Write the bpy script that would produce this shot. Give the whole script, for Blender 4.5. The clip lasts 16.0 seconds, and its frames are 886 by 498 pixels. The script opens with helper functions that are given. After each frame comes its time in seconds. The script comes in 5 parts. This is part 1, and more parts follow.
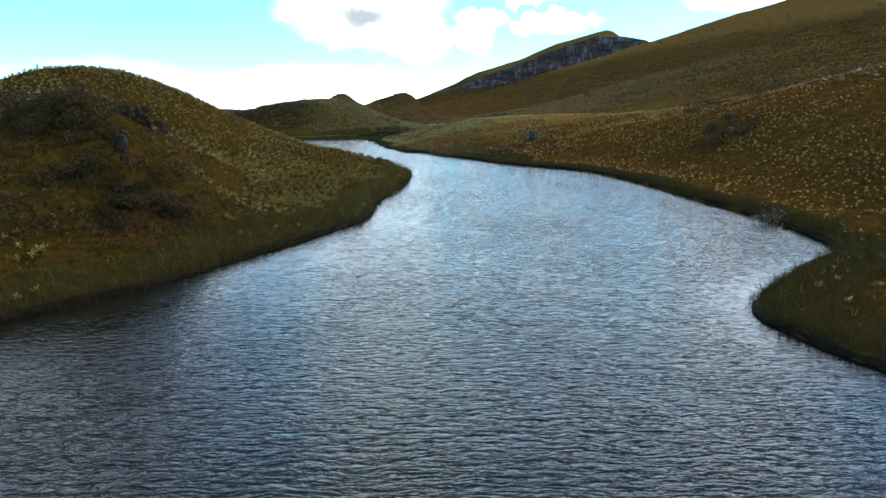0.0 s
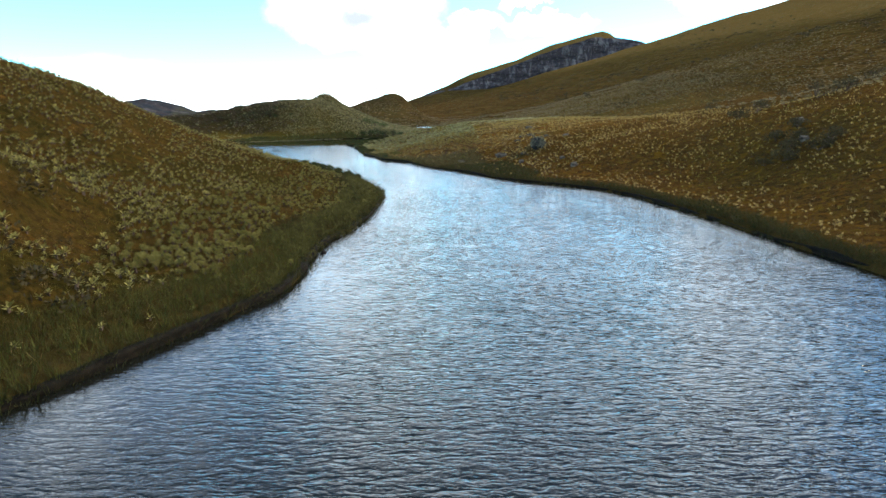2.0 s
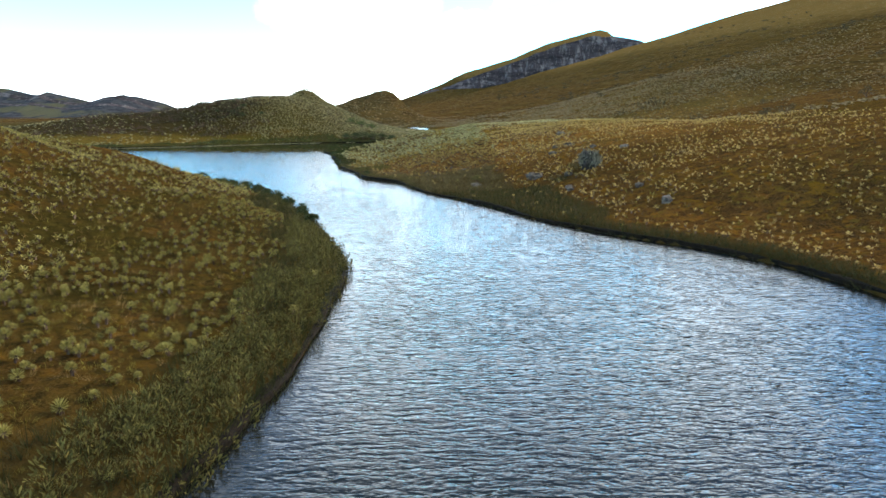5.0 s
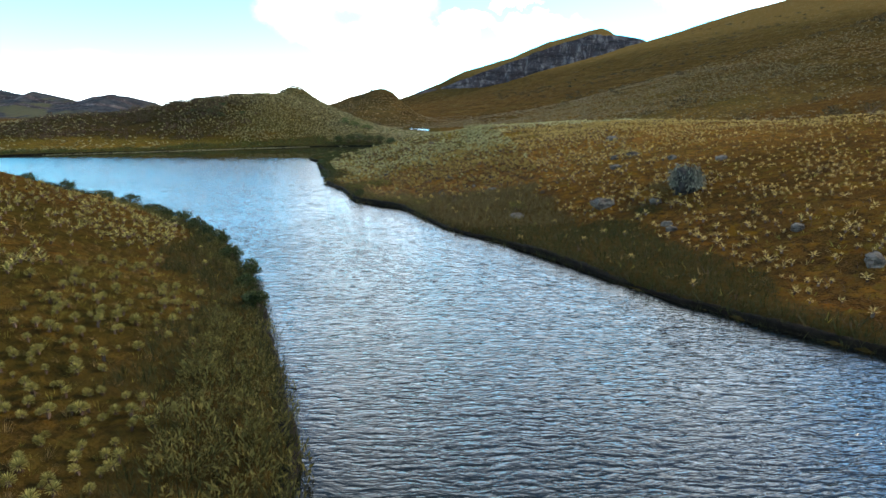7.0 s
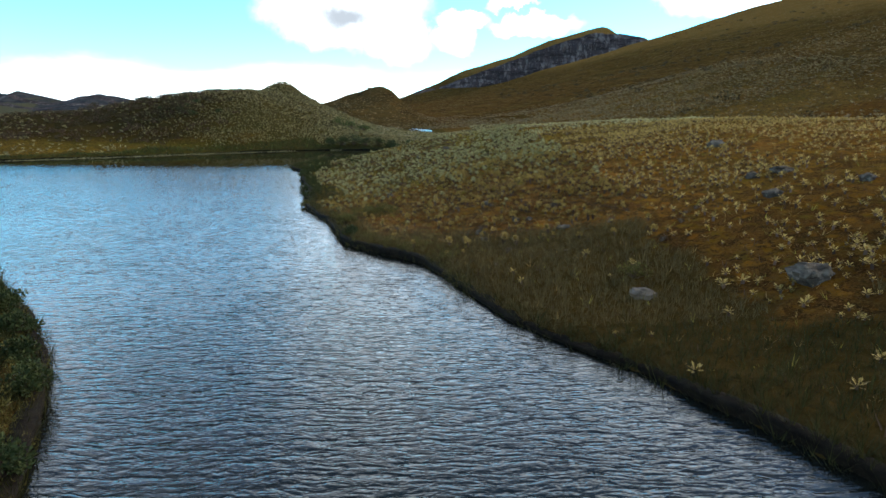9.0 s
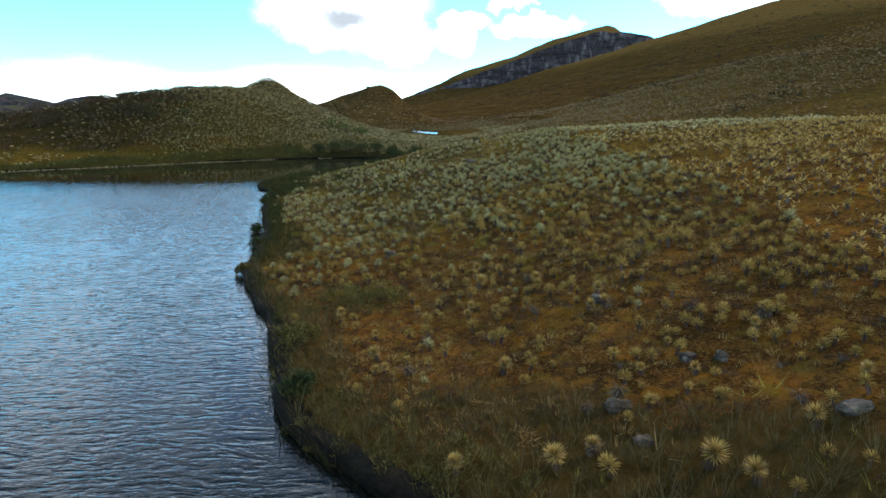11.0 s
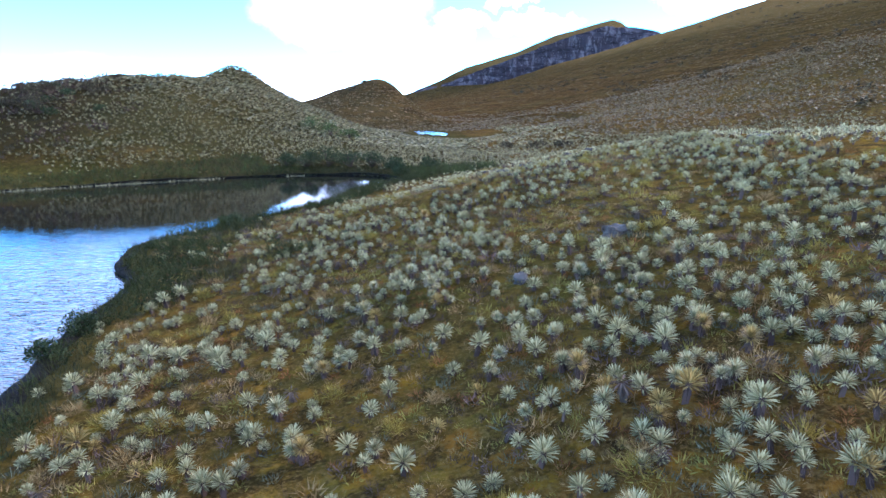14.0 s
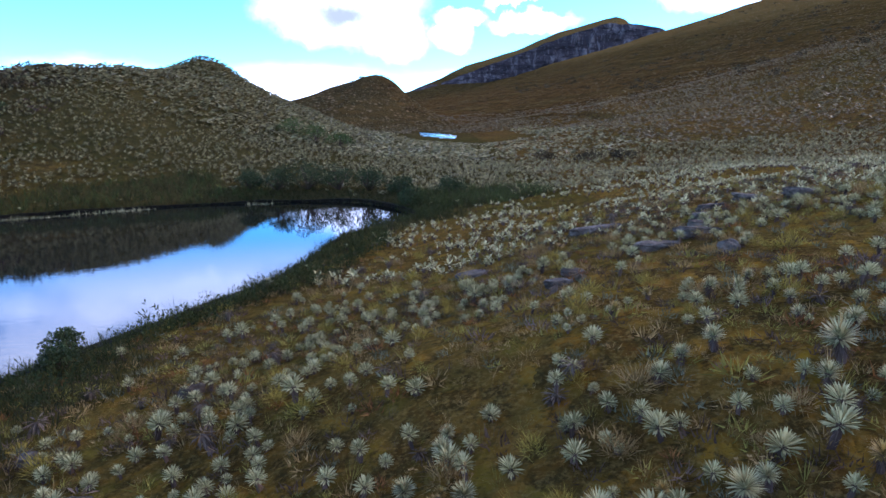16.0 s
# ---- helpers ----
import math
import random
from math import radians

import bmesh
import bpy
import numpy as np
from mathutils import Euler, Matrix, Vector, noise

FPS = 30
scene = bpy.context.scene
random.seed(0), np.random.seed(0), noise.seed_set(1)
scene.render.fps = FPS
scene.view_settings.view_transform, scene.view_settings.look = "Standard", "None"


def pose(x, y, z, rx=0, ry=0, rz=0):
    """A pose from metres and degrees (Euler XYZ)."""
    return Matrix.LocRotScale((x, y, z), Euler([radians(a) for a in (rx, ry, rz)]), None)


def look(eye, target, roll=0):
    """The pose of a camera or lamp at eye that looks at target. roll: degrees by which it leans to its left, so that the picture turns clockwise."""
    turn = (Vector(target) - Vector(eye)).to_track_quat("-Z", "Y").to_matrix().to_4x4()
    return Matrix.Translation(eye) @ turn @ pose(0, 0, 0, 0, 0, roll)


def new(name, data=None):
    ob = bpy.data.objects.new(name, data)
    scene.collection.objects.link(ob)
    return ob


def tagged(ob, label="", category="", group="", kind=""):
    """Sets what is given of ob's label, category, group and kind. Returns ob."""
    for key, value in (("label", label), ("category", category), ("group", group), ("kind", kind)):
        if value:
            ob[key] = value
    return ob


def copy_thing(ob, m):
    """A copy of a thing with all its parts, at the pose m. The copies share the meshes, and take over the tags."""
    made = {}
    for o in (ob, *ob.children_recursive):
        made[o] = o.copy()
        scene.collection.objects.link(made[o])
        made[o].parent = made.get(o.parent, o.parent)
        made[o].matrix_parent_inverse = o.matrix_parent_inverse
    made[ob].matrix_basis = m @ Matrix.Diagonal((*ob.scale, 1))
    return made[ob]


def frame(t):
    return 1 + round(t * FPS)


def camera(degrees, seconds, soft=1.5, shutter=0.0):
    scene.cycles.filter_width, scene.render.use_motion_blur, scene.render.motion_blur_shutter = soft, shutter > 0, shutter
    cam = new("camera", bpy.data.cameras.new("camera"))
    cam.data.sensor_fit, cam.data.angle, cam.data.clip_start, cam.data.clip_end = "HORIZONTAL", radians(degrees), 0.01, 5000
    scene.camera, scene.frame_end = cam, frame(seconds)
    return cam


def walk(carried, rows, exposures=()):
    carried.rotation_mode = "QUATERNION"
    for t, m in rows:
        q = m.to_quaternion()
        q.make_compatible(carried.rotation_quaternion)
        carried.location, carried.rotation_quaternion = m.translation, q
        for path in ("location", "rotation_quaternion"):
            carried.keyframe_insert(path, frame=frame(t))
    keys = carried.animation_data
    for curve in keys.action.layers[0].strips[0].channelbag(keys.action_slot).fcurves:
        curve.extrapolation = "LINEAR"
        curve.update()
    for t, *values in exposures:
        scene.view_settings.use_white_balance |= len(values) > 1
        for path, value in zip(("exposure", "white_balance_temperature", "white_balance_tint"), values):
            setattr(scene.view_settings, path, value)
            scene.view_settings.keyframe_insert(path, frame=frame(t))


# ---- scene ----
cam = camera(70.0, 16.0)
PATH = [
    (0, (1.574, 0.699, 10.381), (1.543, 2.651, 9.947), -0.6),
    (0.5, (2.004, 6.78, 10.382), (1.978, 8.733, 9.951), -0.6),
    (1, (2.355, 12.867, 10.396), (2.333, 14.82, 9.967), -0.5),
    (1.5, (2.555, 18.915, 10.4), (2.538, 20.868, 9.971), -0.4),
    (2, (2.602, 24.958, 10.37), (2.591, 26.911, 9.941), -0.4),
    (2.5, (2.539, 31.078, 10.343), (2.535, 33.031, 9.913), -0.3),
    (3, (2.368, 37.301, 10.338), (2.367, 39.254, 9.908), -0.2),
    (3.5, (2.054, 43.721, 10.358), (2.056, 45.674, 9.926), -0.2),
    (4, (1.628, 50.232, 10.4), (1.635, 52.185, 9.969), -0.1),
    (6.5, (-0.838, 82.203, 10.172), (-0.82, 84.155, 9.741), 0.0),
    (7, (-1.577, 88.666, 10.084), (-1.556, 90.618, 9.653), 0.0),
    (7.5, (-2.306, 95.315, 9.887), (-2.284, 97.267, 9.456), 0.0),
    (8, (-3.003, 101.976, 9.674), (-2.979, 103.929, 9.242), 0.0),
    (8.5, (-3.686, 108.509, 9.514), (-3.657, 110.461, 9.083), 0.0),
    (11, (-6.04, 142.386, 9.009), (-6.015, 144.34, 8.582), -0.3),
    (11.5, (-6.543, 148.971, 8.986), (-6.515, 150.924, 8.557), -0.3),
    (12, (-7.05, 155.566, 8.948), (-7.02, 157.519, 8.518), -0.3),
    (12.5, (-7.561, 162.366, 8.86), (-7.531, 164.319, 8.431), -0.3),
    (13, (-8.085, 169.297, 8.719), (-8.057, 171.25, 8.289), -0.4),
    (13.5, (-8.639, 176.297, 8.598), (-8.611, 178.25, 8.166), -0.4),
    (14, (-9.201, 183.19, 8.514), (-9.173, 185.143, 8.082), -0.5),
    (14.5, (-9.766, 189.86, 8.475), (-9.738, 191.813, 8.042), -0.5),
    (15, (-10.304, 196.303, 8.485), (-10.275, 198.256, 8.051), -0.5),
    (15.5, (-10.848, 202.484, 8.537), (-10.817, 204.436, 8.102), -0.5),
    (16, (-11.399, 208.661, 8.637), (-11.367, 210.612, 8.201), -0.5),
]
EXPOSURES = [(0.0, -0.32, 6450, 10), (1.0, -0.08, 6450, 10), (2.0, 0.1, 6450, 10), (3.0, 0.38, 6450, 10), (4.2, 0.48, 6500, 10), (6.5, 0.33, 6500, 10), (7.0, 0.18, 6450, 10), (8.0, -0.15, 6400, 10),
             (8.5, -0.3, 6350, 10), (11.0, -0.25, 6350, 10), (12.5, -0.1, 6050, 11), (13.5, 0.45, 5150, 25), (14.5, 0.86, 4900, 33), (15.0, 0.94, 4860, 35), (15.5, 0.80, 4870, 35), (16.0, -0.18, 5080, 33)]
walk(cam, [(t, look(eye, target, roll)) for t, eye, target, roll in PATH], EXPOSURES)

# ---- sky and sun ----
SUN_AZ, SUN_EL = radians(62), radians(27)   # azimuth from straight ahead (+y) towards +x


class Nodes:
    """A short way to write node trees."""

    def __init__(self, tree):
        self.t = tree
        tree.nodes.clear()

    def add(self, kind, ins=None, **props):
        n = self.t.nodes.new(kind)
        if "operation" in props:
            n.operation = props["operation"]
        if "use_clamp" in props:
            n.use_clamp = props["use_clamp"]
        if "blend_type" in props:
            n.data_type, n.blend_type = "RGBA", props["blend_type"]
        if "interpolation_type" in props:
            n.interpolation_type = props["interpolation_type"]
        for k, v in (ins or {}).items():
            self.put(n.inputs[k], v)
        return n

    def put(self, sock, v):
        if isinstance(v, bpy.types.NodeSocket):
            self.t.links.new(v, sock)
        elif isinstance(v, bpy.types.Node):
            self.t.links.new(v.outputs[0], sock)
        else:
            sock.default_value = v

    def math(self, op, a, b=0.0, c=0.0, clamp=False):
        return self.add("ShaderNodeMath", {0: a, 1: b, 2: c}, operation=op, use_clamp=clamp).outputs[0]

    def vec(self, op, a, b=(0, 0, 0)):
        n = self.add("ShaderNodeVectorMath", {0: a, 1: b}, operation=op)
        return n.outputs["Value"] if op in ("LENGTH", "DOT_PRODUCT", "DISTANCE") else n.outputs[0]

    def noise(self, vec, scale, detail=4.0, rough=0.55, distort=0.0, color=False):
        n = self.add("ShaderNodeTexNoise", {"Vector": vec, "Scale": scale, "Detail": detail, "Roughness": rough, "Distortion": distort})
        return n.outputs["Color" if color else "Fac"]

    def ramp(self, fac, lo, hi, a=0.0, b=1.0):
        n = self.add("ShaderNodeMapRange", {"Value": fac, "From Min": lo, "From Max": hi, "To Min": a, "To Max": b}, interpolation_type="SMOOTHSTEP")
        return n.outputs[0]

    def mix(self, fac, a, b, blend="MIX"):
        n = self.add("ShaderNodeMix", blend_type=blend)
        for i, v in ((0, fac), (6, a), (7, b)):
            if not isinstance(v, (bpy.types.NodeSocket, bpy.types.Node)) and i > 0 and len(v) == 3:
                v = (*v, 1.0)
            self.put(n.inputs[i], v)
        return n.outputs[2]


world = bpy.data.worlds.new("sky")
scene.world = world
world.use_nodes = True
N = Nodes(world.node_tree)
direction = N.add("ShaderNodeTexCoord").outputs["Generated"]
nishita = N.add("ShaderNodeTexSky")
nishita.sky_type, nishita.sun_disc, nishita.sun_elevation, nishita.sun_rotation = "NISHITA", False, SUN_EL, SUN_AZ
nishita.altitude, nishita.air_density, nishita.dust_density, nishita.ozone_density = 3000.0, 1.0, 0.6, 1.2
sep = N.add("ShaderNodeSeparateXYZ", {0: direction})
up = sep.outputs["Z"]
blue = N.mix(1.0, nishita.outputs[0], N.mix(N.ramp(up, 0.15, 0.35), (0.42, 1.02, 1.10), (0.58, 0.97, 1.14)), "MULTIPLY")
warp = N.vec("SCALE", N.vec("SUBTRACT", N.noise(direction, 22.0, 6.0, 0.6, color=True), (0.5, 0.5, 0.5)))
warp.node.inputs["Scale"].default_value = 0.055
bent = N.vec("ADD", direction, warp)
cover = None
# the clouds over the valley: (x, z) of the way to them, half widths, density
for cx, cz, rx, rz, dens in ((-0.13, 0.143, 0.105, 0.050, 1.0), (-0.05, 0.105, 0.045, 0.035, 0.9), (0.045, 0.131, 0.036, 0.014, 0.9), (0.117, 0.150, 0.034, 0.006, 0.7), (0.150, 0.121, 0.058, 0.015, 0.95),
                             (0.035, 0.105, 0.03, 0.022, 0.8), (0.41, 0.160, 0.09, 0.032, 1.0), (0.36, 0.152, 0.02, 0.010, 0.7), (-0.34, 0.27, 0.16, 0.04, 0.7)):
    off = N.vec("MULTIPLY", N.vec("SUBTRACT", bent, (cx, 0.0, cz)), (1 / rx, 0.0, 1 / rz))
    blob = N.ramp(N.vec("LENGTH", off), 1.30, 0.55, 0.0, dens)
    cover = blob if cover is None else N.math("MAXIMUM", cover, blob)
ahead = N.ramp(sep.outputs["Y"], 0.2, 0.5)
cover = N.math("MULTIPLY", cover, ahead)
# broken cloud over the rest of the sky, and thin white haze near the horizon
flat = N.vec("MULTIPLY", direction, (1.0, 1.0, 2.2))
broken = N.math("MULTIPLY", N.ramp(N.math("ADD", N.noise(flat, 2.3, 7.0, 0.6), N.math("ADD", N.ramp(up, 0.75, 0.25, -0.04, 0.12), N.math("ADD", N.ramp(sep.outputs["X"], 0.15, 0.50, 0.0, 0.095), N.ramp(sep.outputs["X"], -0.10, -0.35, 0.0, 0.01)))), 0.50, 0.66), N.ramp(up, 0.18, 0.30))
haze = N.ramp(N.math("ADD", up, N.math("MULTIPLY", N.math("SUBTRACT", N.noise(flat, 5.0, 5.0), 0.5), 0.09)), 0.068, 0.012, 0.0, 1.0)
cover = N.math("MAXIMUM", N.math("MAXIMUM", cover, broken), haze, clamp=True)
grey = N.math("MULTIPLY", N.ramp(N.vec("LENGTH", N.vec("MULTIPLY", N.vec("SUBTRACT", bent, (-0.125, 0.0, 0.134)), (12.0, 0.0, 28.0))), 1.2, 0.15), ahead)
white = N.mix(grey, (2.42, 2.68, 2.84), (0.45, 0.50, 0.55))
# the sky brightens towards the horizon
glow = N.ramp(up, 0.64, 0.18, 0.92, 1.75)
back_sky = N.add("ShaderNodeBackground", {"Color": blue, "Strength": N.math("MULTIPLY", glow, 0.34)})
back_cloud = N.add("ShaderNodeBackground", {"Color": white, "Strength": glow})
both = N.add("ShaderNodeMixShader", {0: cover, 1: back_sky, 2: back_cloud})
N.add("ShaderNodeOutputWorld", {0: both})

sun = new("sun", bpy.data.lights.new("sun", "SUN"))
sun.data.energy, sun.data.angle, sun.data.color = 5.0, radians(12), (1.0, 0.78, 0.48)
sun.matrix_world = look((0, 0, 200), (-math.sin(SUN_AZ) * 100, -math.cos(SUN_AZ) * 100, 200 - 100 * math.tan(SUN_EL)))


# ---- materials ----
def material(name, rough=0.8, spec=0.3):
    m = bpy.data.materials.new(name)
    m.use_nodes = True
    n = Nodes(m.node_tree)
    out = n.add("ShaderNodeOutputMaterial")
    b = n.add("ShaderNodeBsdfPrincipled", {"Roughness": rough, "Specular IOR Level": spec})
    n.put(out.inputs[0], b)
    return m, n, b


def bump(n, b, height, strength, distance, normal=None):
    k = {"Height": height, "Strength": strength, "Distance": distance}
    if normal is not None:
        k["Normal"] = normal
    node = n.add("ShaderNodeBump", k)
    n.put(b.inputs["Normal"], node)
    return node.outputs[0]


def ground_material():
    m, n, b = material("moorland_turf", 1.0, 0.0)
    p = n.add("ShaderNodeNewGeometry").outputs["Position"]
    big = n.noise(p, 0.035, 5.0, 0.6)
    mid = n.noise(p, 0.22, 5.0, 0.62)
    fine = n.noise(p, 1.6, 6.0, 0.7)
    grain = n.noise(n.vec("MULTIPLY", p, (1, 1, 0.35)), 9.0, 4.0, 0.7)
    c = n.mix(n.ramp(mid, 0.36, 0.64), (0.050, 0.032, 0.013), (0.112, 0.068, 0.022))
    c = n.mix(n.ramp(big, 0.45, 0.66), c, (0.072, 0.050, 0.015))
    # a mosaic of low cushions: straw, olive, russet, dark
    wob = n.vec("ADD", p, n.vec("MULTIPLY", n.noise(p, 1.1, 3.0, 0.6, color=True), (1.1, 1.1, 0.0)))
    tile = n.add("ShaderNodeTexVoronoi", {"Vector": wob, "Scale": 1.25, "Randomness": 1.0})
    pick = n.add("ShaderNodeSeparateXYZ", {0: tile.outputs["Color"]})
    dome = n.ramp(tile.outputs["Distance"], 0.75, 0.15)
    c = n.mix(n.math("MULTIPLY", dome, n.ramp(pick.outputs["X"], 0.62, 0.70, 0.0, 0.8)), c, (0.165, 0.098, 0.018))
    c = n.mix(n.math("MULTIPLY", dome, n.ramp(pick.outputs["Y"], 0.66, 0.74, 0.0, 0.8)), c, (0.105, 0.088, 0.018))
    c = n.mix(n.math("MULTIPLY", dome, n.ramp(pick.outputs["Z"], 0.78, 0.84, 0.0, 0.7)), c, (0.125, 0.058, 0.014))
    c = n.mix(n.ramp(pick.outputs["X"], 0.22, 0.12, 0.0, 0.6), c, (0.026, 0.016, 0.010))
    c = n.mix(n.ramp(fine, 0.50, 0.60, 0.0, 0.85), c, (0.026, 0.018, 0.011))
    moss = n.math("MULTIPLY", n.ramp(n.noise(p, 0.5, 4.0, 0.6, 1.0), 0.56, 0.68), n.ramp(big, 0.35, 0.55))
    c = n.mix(n.math("MULTIPLY", moss, 0.75), c, (0.155, 0.098, 0.010))
    c = n.mix(n.ramp(grain, 0.46, 0.64, 0.0, 0.7), c, (0.140, 0.100, 0.048))
    c = n.mix(n.ramp(n.noise(p, 5.0, 5.0, 0.75), 0.54, 0.66, 0.0, 0.7), c, (0.024, 0.019, 0.013))
    # far off, where single plants cannot be told apart, the pale rosettes are part of the turf
    sp = n.add("ShaderNodeSeparateXYZ", {0: p})
    far = n.math("MAXIMUM", n.ramp(sp.outputs["Y"], 350.0, 460.0), n.ramp(sp.outputs["X"], 75.0, 150.0))
    c = n.mix(n.math("MULTIPLY", far, 0.7), c, n.mix(n.ramp(mid, 0.38, 0.62), (0.022, 0.016, 0.006), (0.066, 0.047, 0.014)))
    up = n.ramp(n.math("ADD", sp.outputs["Z"], n.math("MULTIPLY", n.noise(p, 0.012, 4.0), 50.0)), 42.0, 85.0)
    c = n.mix(n.math("MULTIPLY", up, 0.6), c, (0.046, 0.038, 0.011))
    streak = n.noise(n.vec("MULTIPLY", p, (0.15, 0.15, 2.2)), 0.11, 5.0, 0.65, 0.3)
    c = n.mix(n.math("MULTIPLY", n.ramp(streak, 0.52, 0.68), n.math("MULTIPLY", far, 0.4)), c, (0.022, 0.017, 0.009))
    lush_and_shade = n.add("ShaderNodeAttribute")
    lush_and_shade.attribute_name = "lush_and_shade"
    green = n.mix(n.ramp(fine, 0.3, 0.7), (0.056, 0.053, 0.017), (0.024, 0.023, 0.010))
    c = n.mix(n.math("MULTIPLY", lush_and_shade.outputs["Fac"], n.ramp(mid, 0.3, 0.62, 0.35, 1.0)), c, green)
    # far west turf: dark heath colour with blue-grey aerial haze painted in
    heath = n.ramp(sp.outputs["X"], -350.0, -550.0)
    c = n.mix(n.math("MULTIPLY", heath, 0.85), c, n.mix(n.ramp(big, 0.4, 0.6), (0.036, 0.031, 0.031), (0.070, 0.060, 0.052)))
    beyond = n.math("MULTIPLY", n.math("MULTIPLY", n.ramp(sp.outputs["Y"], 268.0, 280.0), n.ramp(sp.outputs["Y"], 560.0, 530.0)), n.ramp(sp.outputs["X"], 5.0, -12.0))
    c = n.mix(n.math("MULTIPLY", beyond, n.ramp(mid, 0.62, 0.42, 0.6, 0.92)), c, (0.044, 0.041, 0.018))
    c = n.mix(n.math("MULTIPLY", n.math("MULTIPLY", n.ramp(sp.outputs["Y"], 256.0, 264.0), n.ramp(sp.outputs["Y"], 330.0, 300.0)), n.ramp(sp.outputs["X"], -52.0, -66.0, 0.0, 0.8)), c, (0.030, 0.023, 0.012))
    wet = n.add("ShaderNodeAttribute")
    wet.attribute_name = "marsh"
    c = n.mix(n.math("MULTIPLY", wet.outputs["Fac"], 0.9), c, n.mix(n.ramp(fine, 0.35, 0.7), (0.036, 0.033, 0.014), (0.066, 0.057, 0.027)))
    # heath patches and contour tracks on the long slope
    patch = n.noise(n.vec("MULTIPLY", p, (1.0, 0.6, 2.5)), 0.075, 7.0, 0.72, 0.4)
    tread = n.noise(n.vec("MULTIPLY", p, (0.06, 0.06, 1.2)), 0.42, 4.0, 0.6, 0.4)
    c = n.mix(n.math("MULTIPLY", n.ramp(tread, 0.50, 0.64), n.math("MULTIPLY", far, 0.32)), c, (0.018, 0.014, 0.007))
    c = n.mix(n.math("MULTIPLY", n.ramp(tread, 0.46, 0.36), n.math("MULTIPLY", far, 0.2)), c, (0.130, 0.100, 0.034))
    c = n.mix(n.math("MULTIPLY", n.ramp(patch, 0.54, 0.66), n.math("MULTIPLY", far, 0.7)), c, (0.018, 0.014, 0.008))
    c = n.mix(n.math("MULTIPLY", n.ramp(patch, 0.44, 0.30), n.math("MULTIPLY", far, 0.5)), c, (0.088, 0.060, 0.018))
    # crest grass painted paler, with its sunlit look put into the colour
    c = n.mix(n.math("MULTIPLY", n.ramp(n.math("ADD", sp.outputs["Z"], n.math("MULTIPLY", patch, 60.0)), 95.0, 125.0), 0.5), c, (0.150, 0.110, 0.036))
    cell = n.add("ShaderNodeTexVoronoi", {"Vector": p, "Scale": 0.50, "Randomness": 1.0})
    hue = n.add("ShaderNodeSeparateXYZ", {0: cell.outputs["Color"]})
    dots = n.math("MULTIPLY", n.math("MULTIPLY", n.ramp(cell.outputs["Distance"], 0.42, 0.22), n.ramp(hue.outputs["X"], 0.30, 0.45)), n.ramp(n.noise(p, 0.03, 5.0, 0.65), 0.36, 0.58, 0.25, 1.0))
    c = n.mix(n.math("MULTIPLY", n.math("MULTIPLY", dots, far), 0.75), c, n.mix(hue.outputs["Y"], (0.110, 0.092, 0.048), (0.215, 0.185, 0.112)))
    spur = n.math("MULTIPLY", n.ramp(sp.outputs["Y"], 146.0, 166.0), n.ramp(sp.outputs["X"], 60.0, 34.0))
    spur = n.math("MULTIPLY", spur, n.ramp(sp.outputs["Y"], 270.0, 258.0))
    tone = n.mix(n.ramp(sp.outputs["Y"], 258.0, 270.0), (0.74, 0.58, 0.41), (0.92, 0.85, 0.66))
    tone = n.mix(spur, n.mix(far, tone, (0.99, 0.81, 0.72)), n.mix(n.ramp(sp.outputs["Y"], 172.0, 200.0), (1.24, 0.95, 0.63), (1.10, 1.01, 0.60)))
    # the far west tone is shifted to blue as painted haze
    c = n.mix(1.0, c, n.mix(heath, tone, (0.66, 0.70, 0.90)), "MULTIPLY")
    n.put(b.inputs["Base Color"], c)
    h = n.math("ADD", n.math("MULTIPLY", fine, 0.7), n.math("MULTIPLY", grain, 0.3))
    h = n.math("ADD", n.math("ADD", h, n.math("MULTIPLY", dome, 0.5)), n.math("MULTIPLY", n.math("MULTIPLY", n.math("ADD", patch, streak), far), 6.0))
    bump(n, b, h, 0.9, 0.35)
    return m


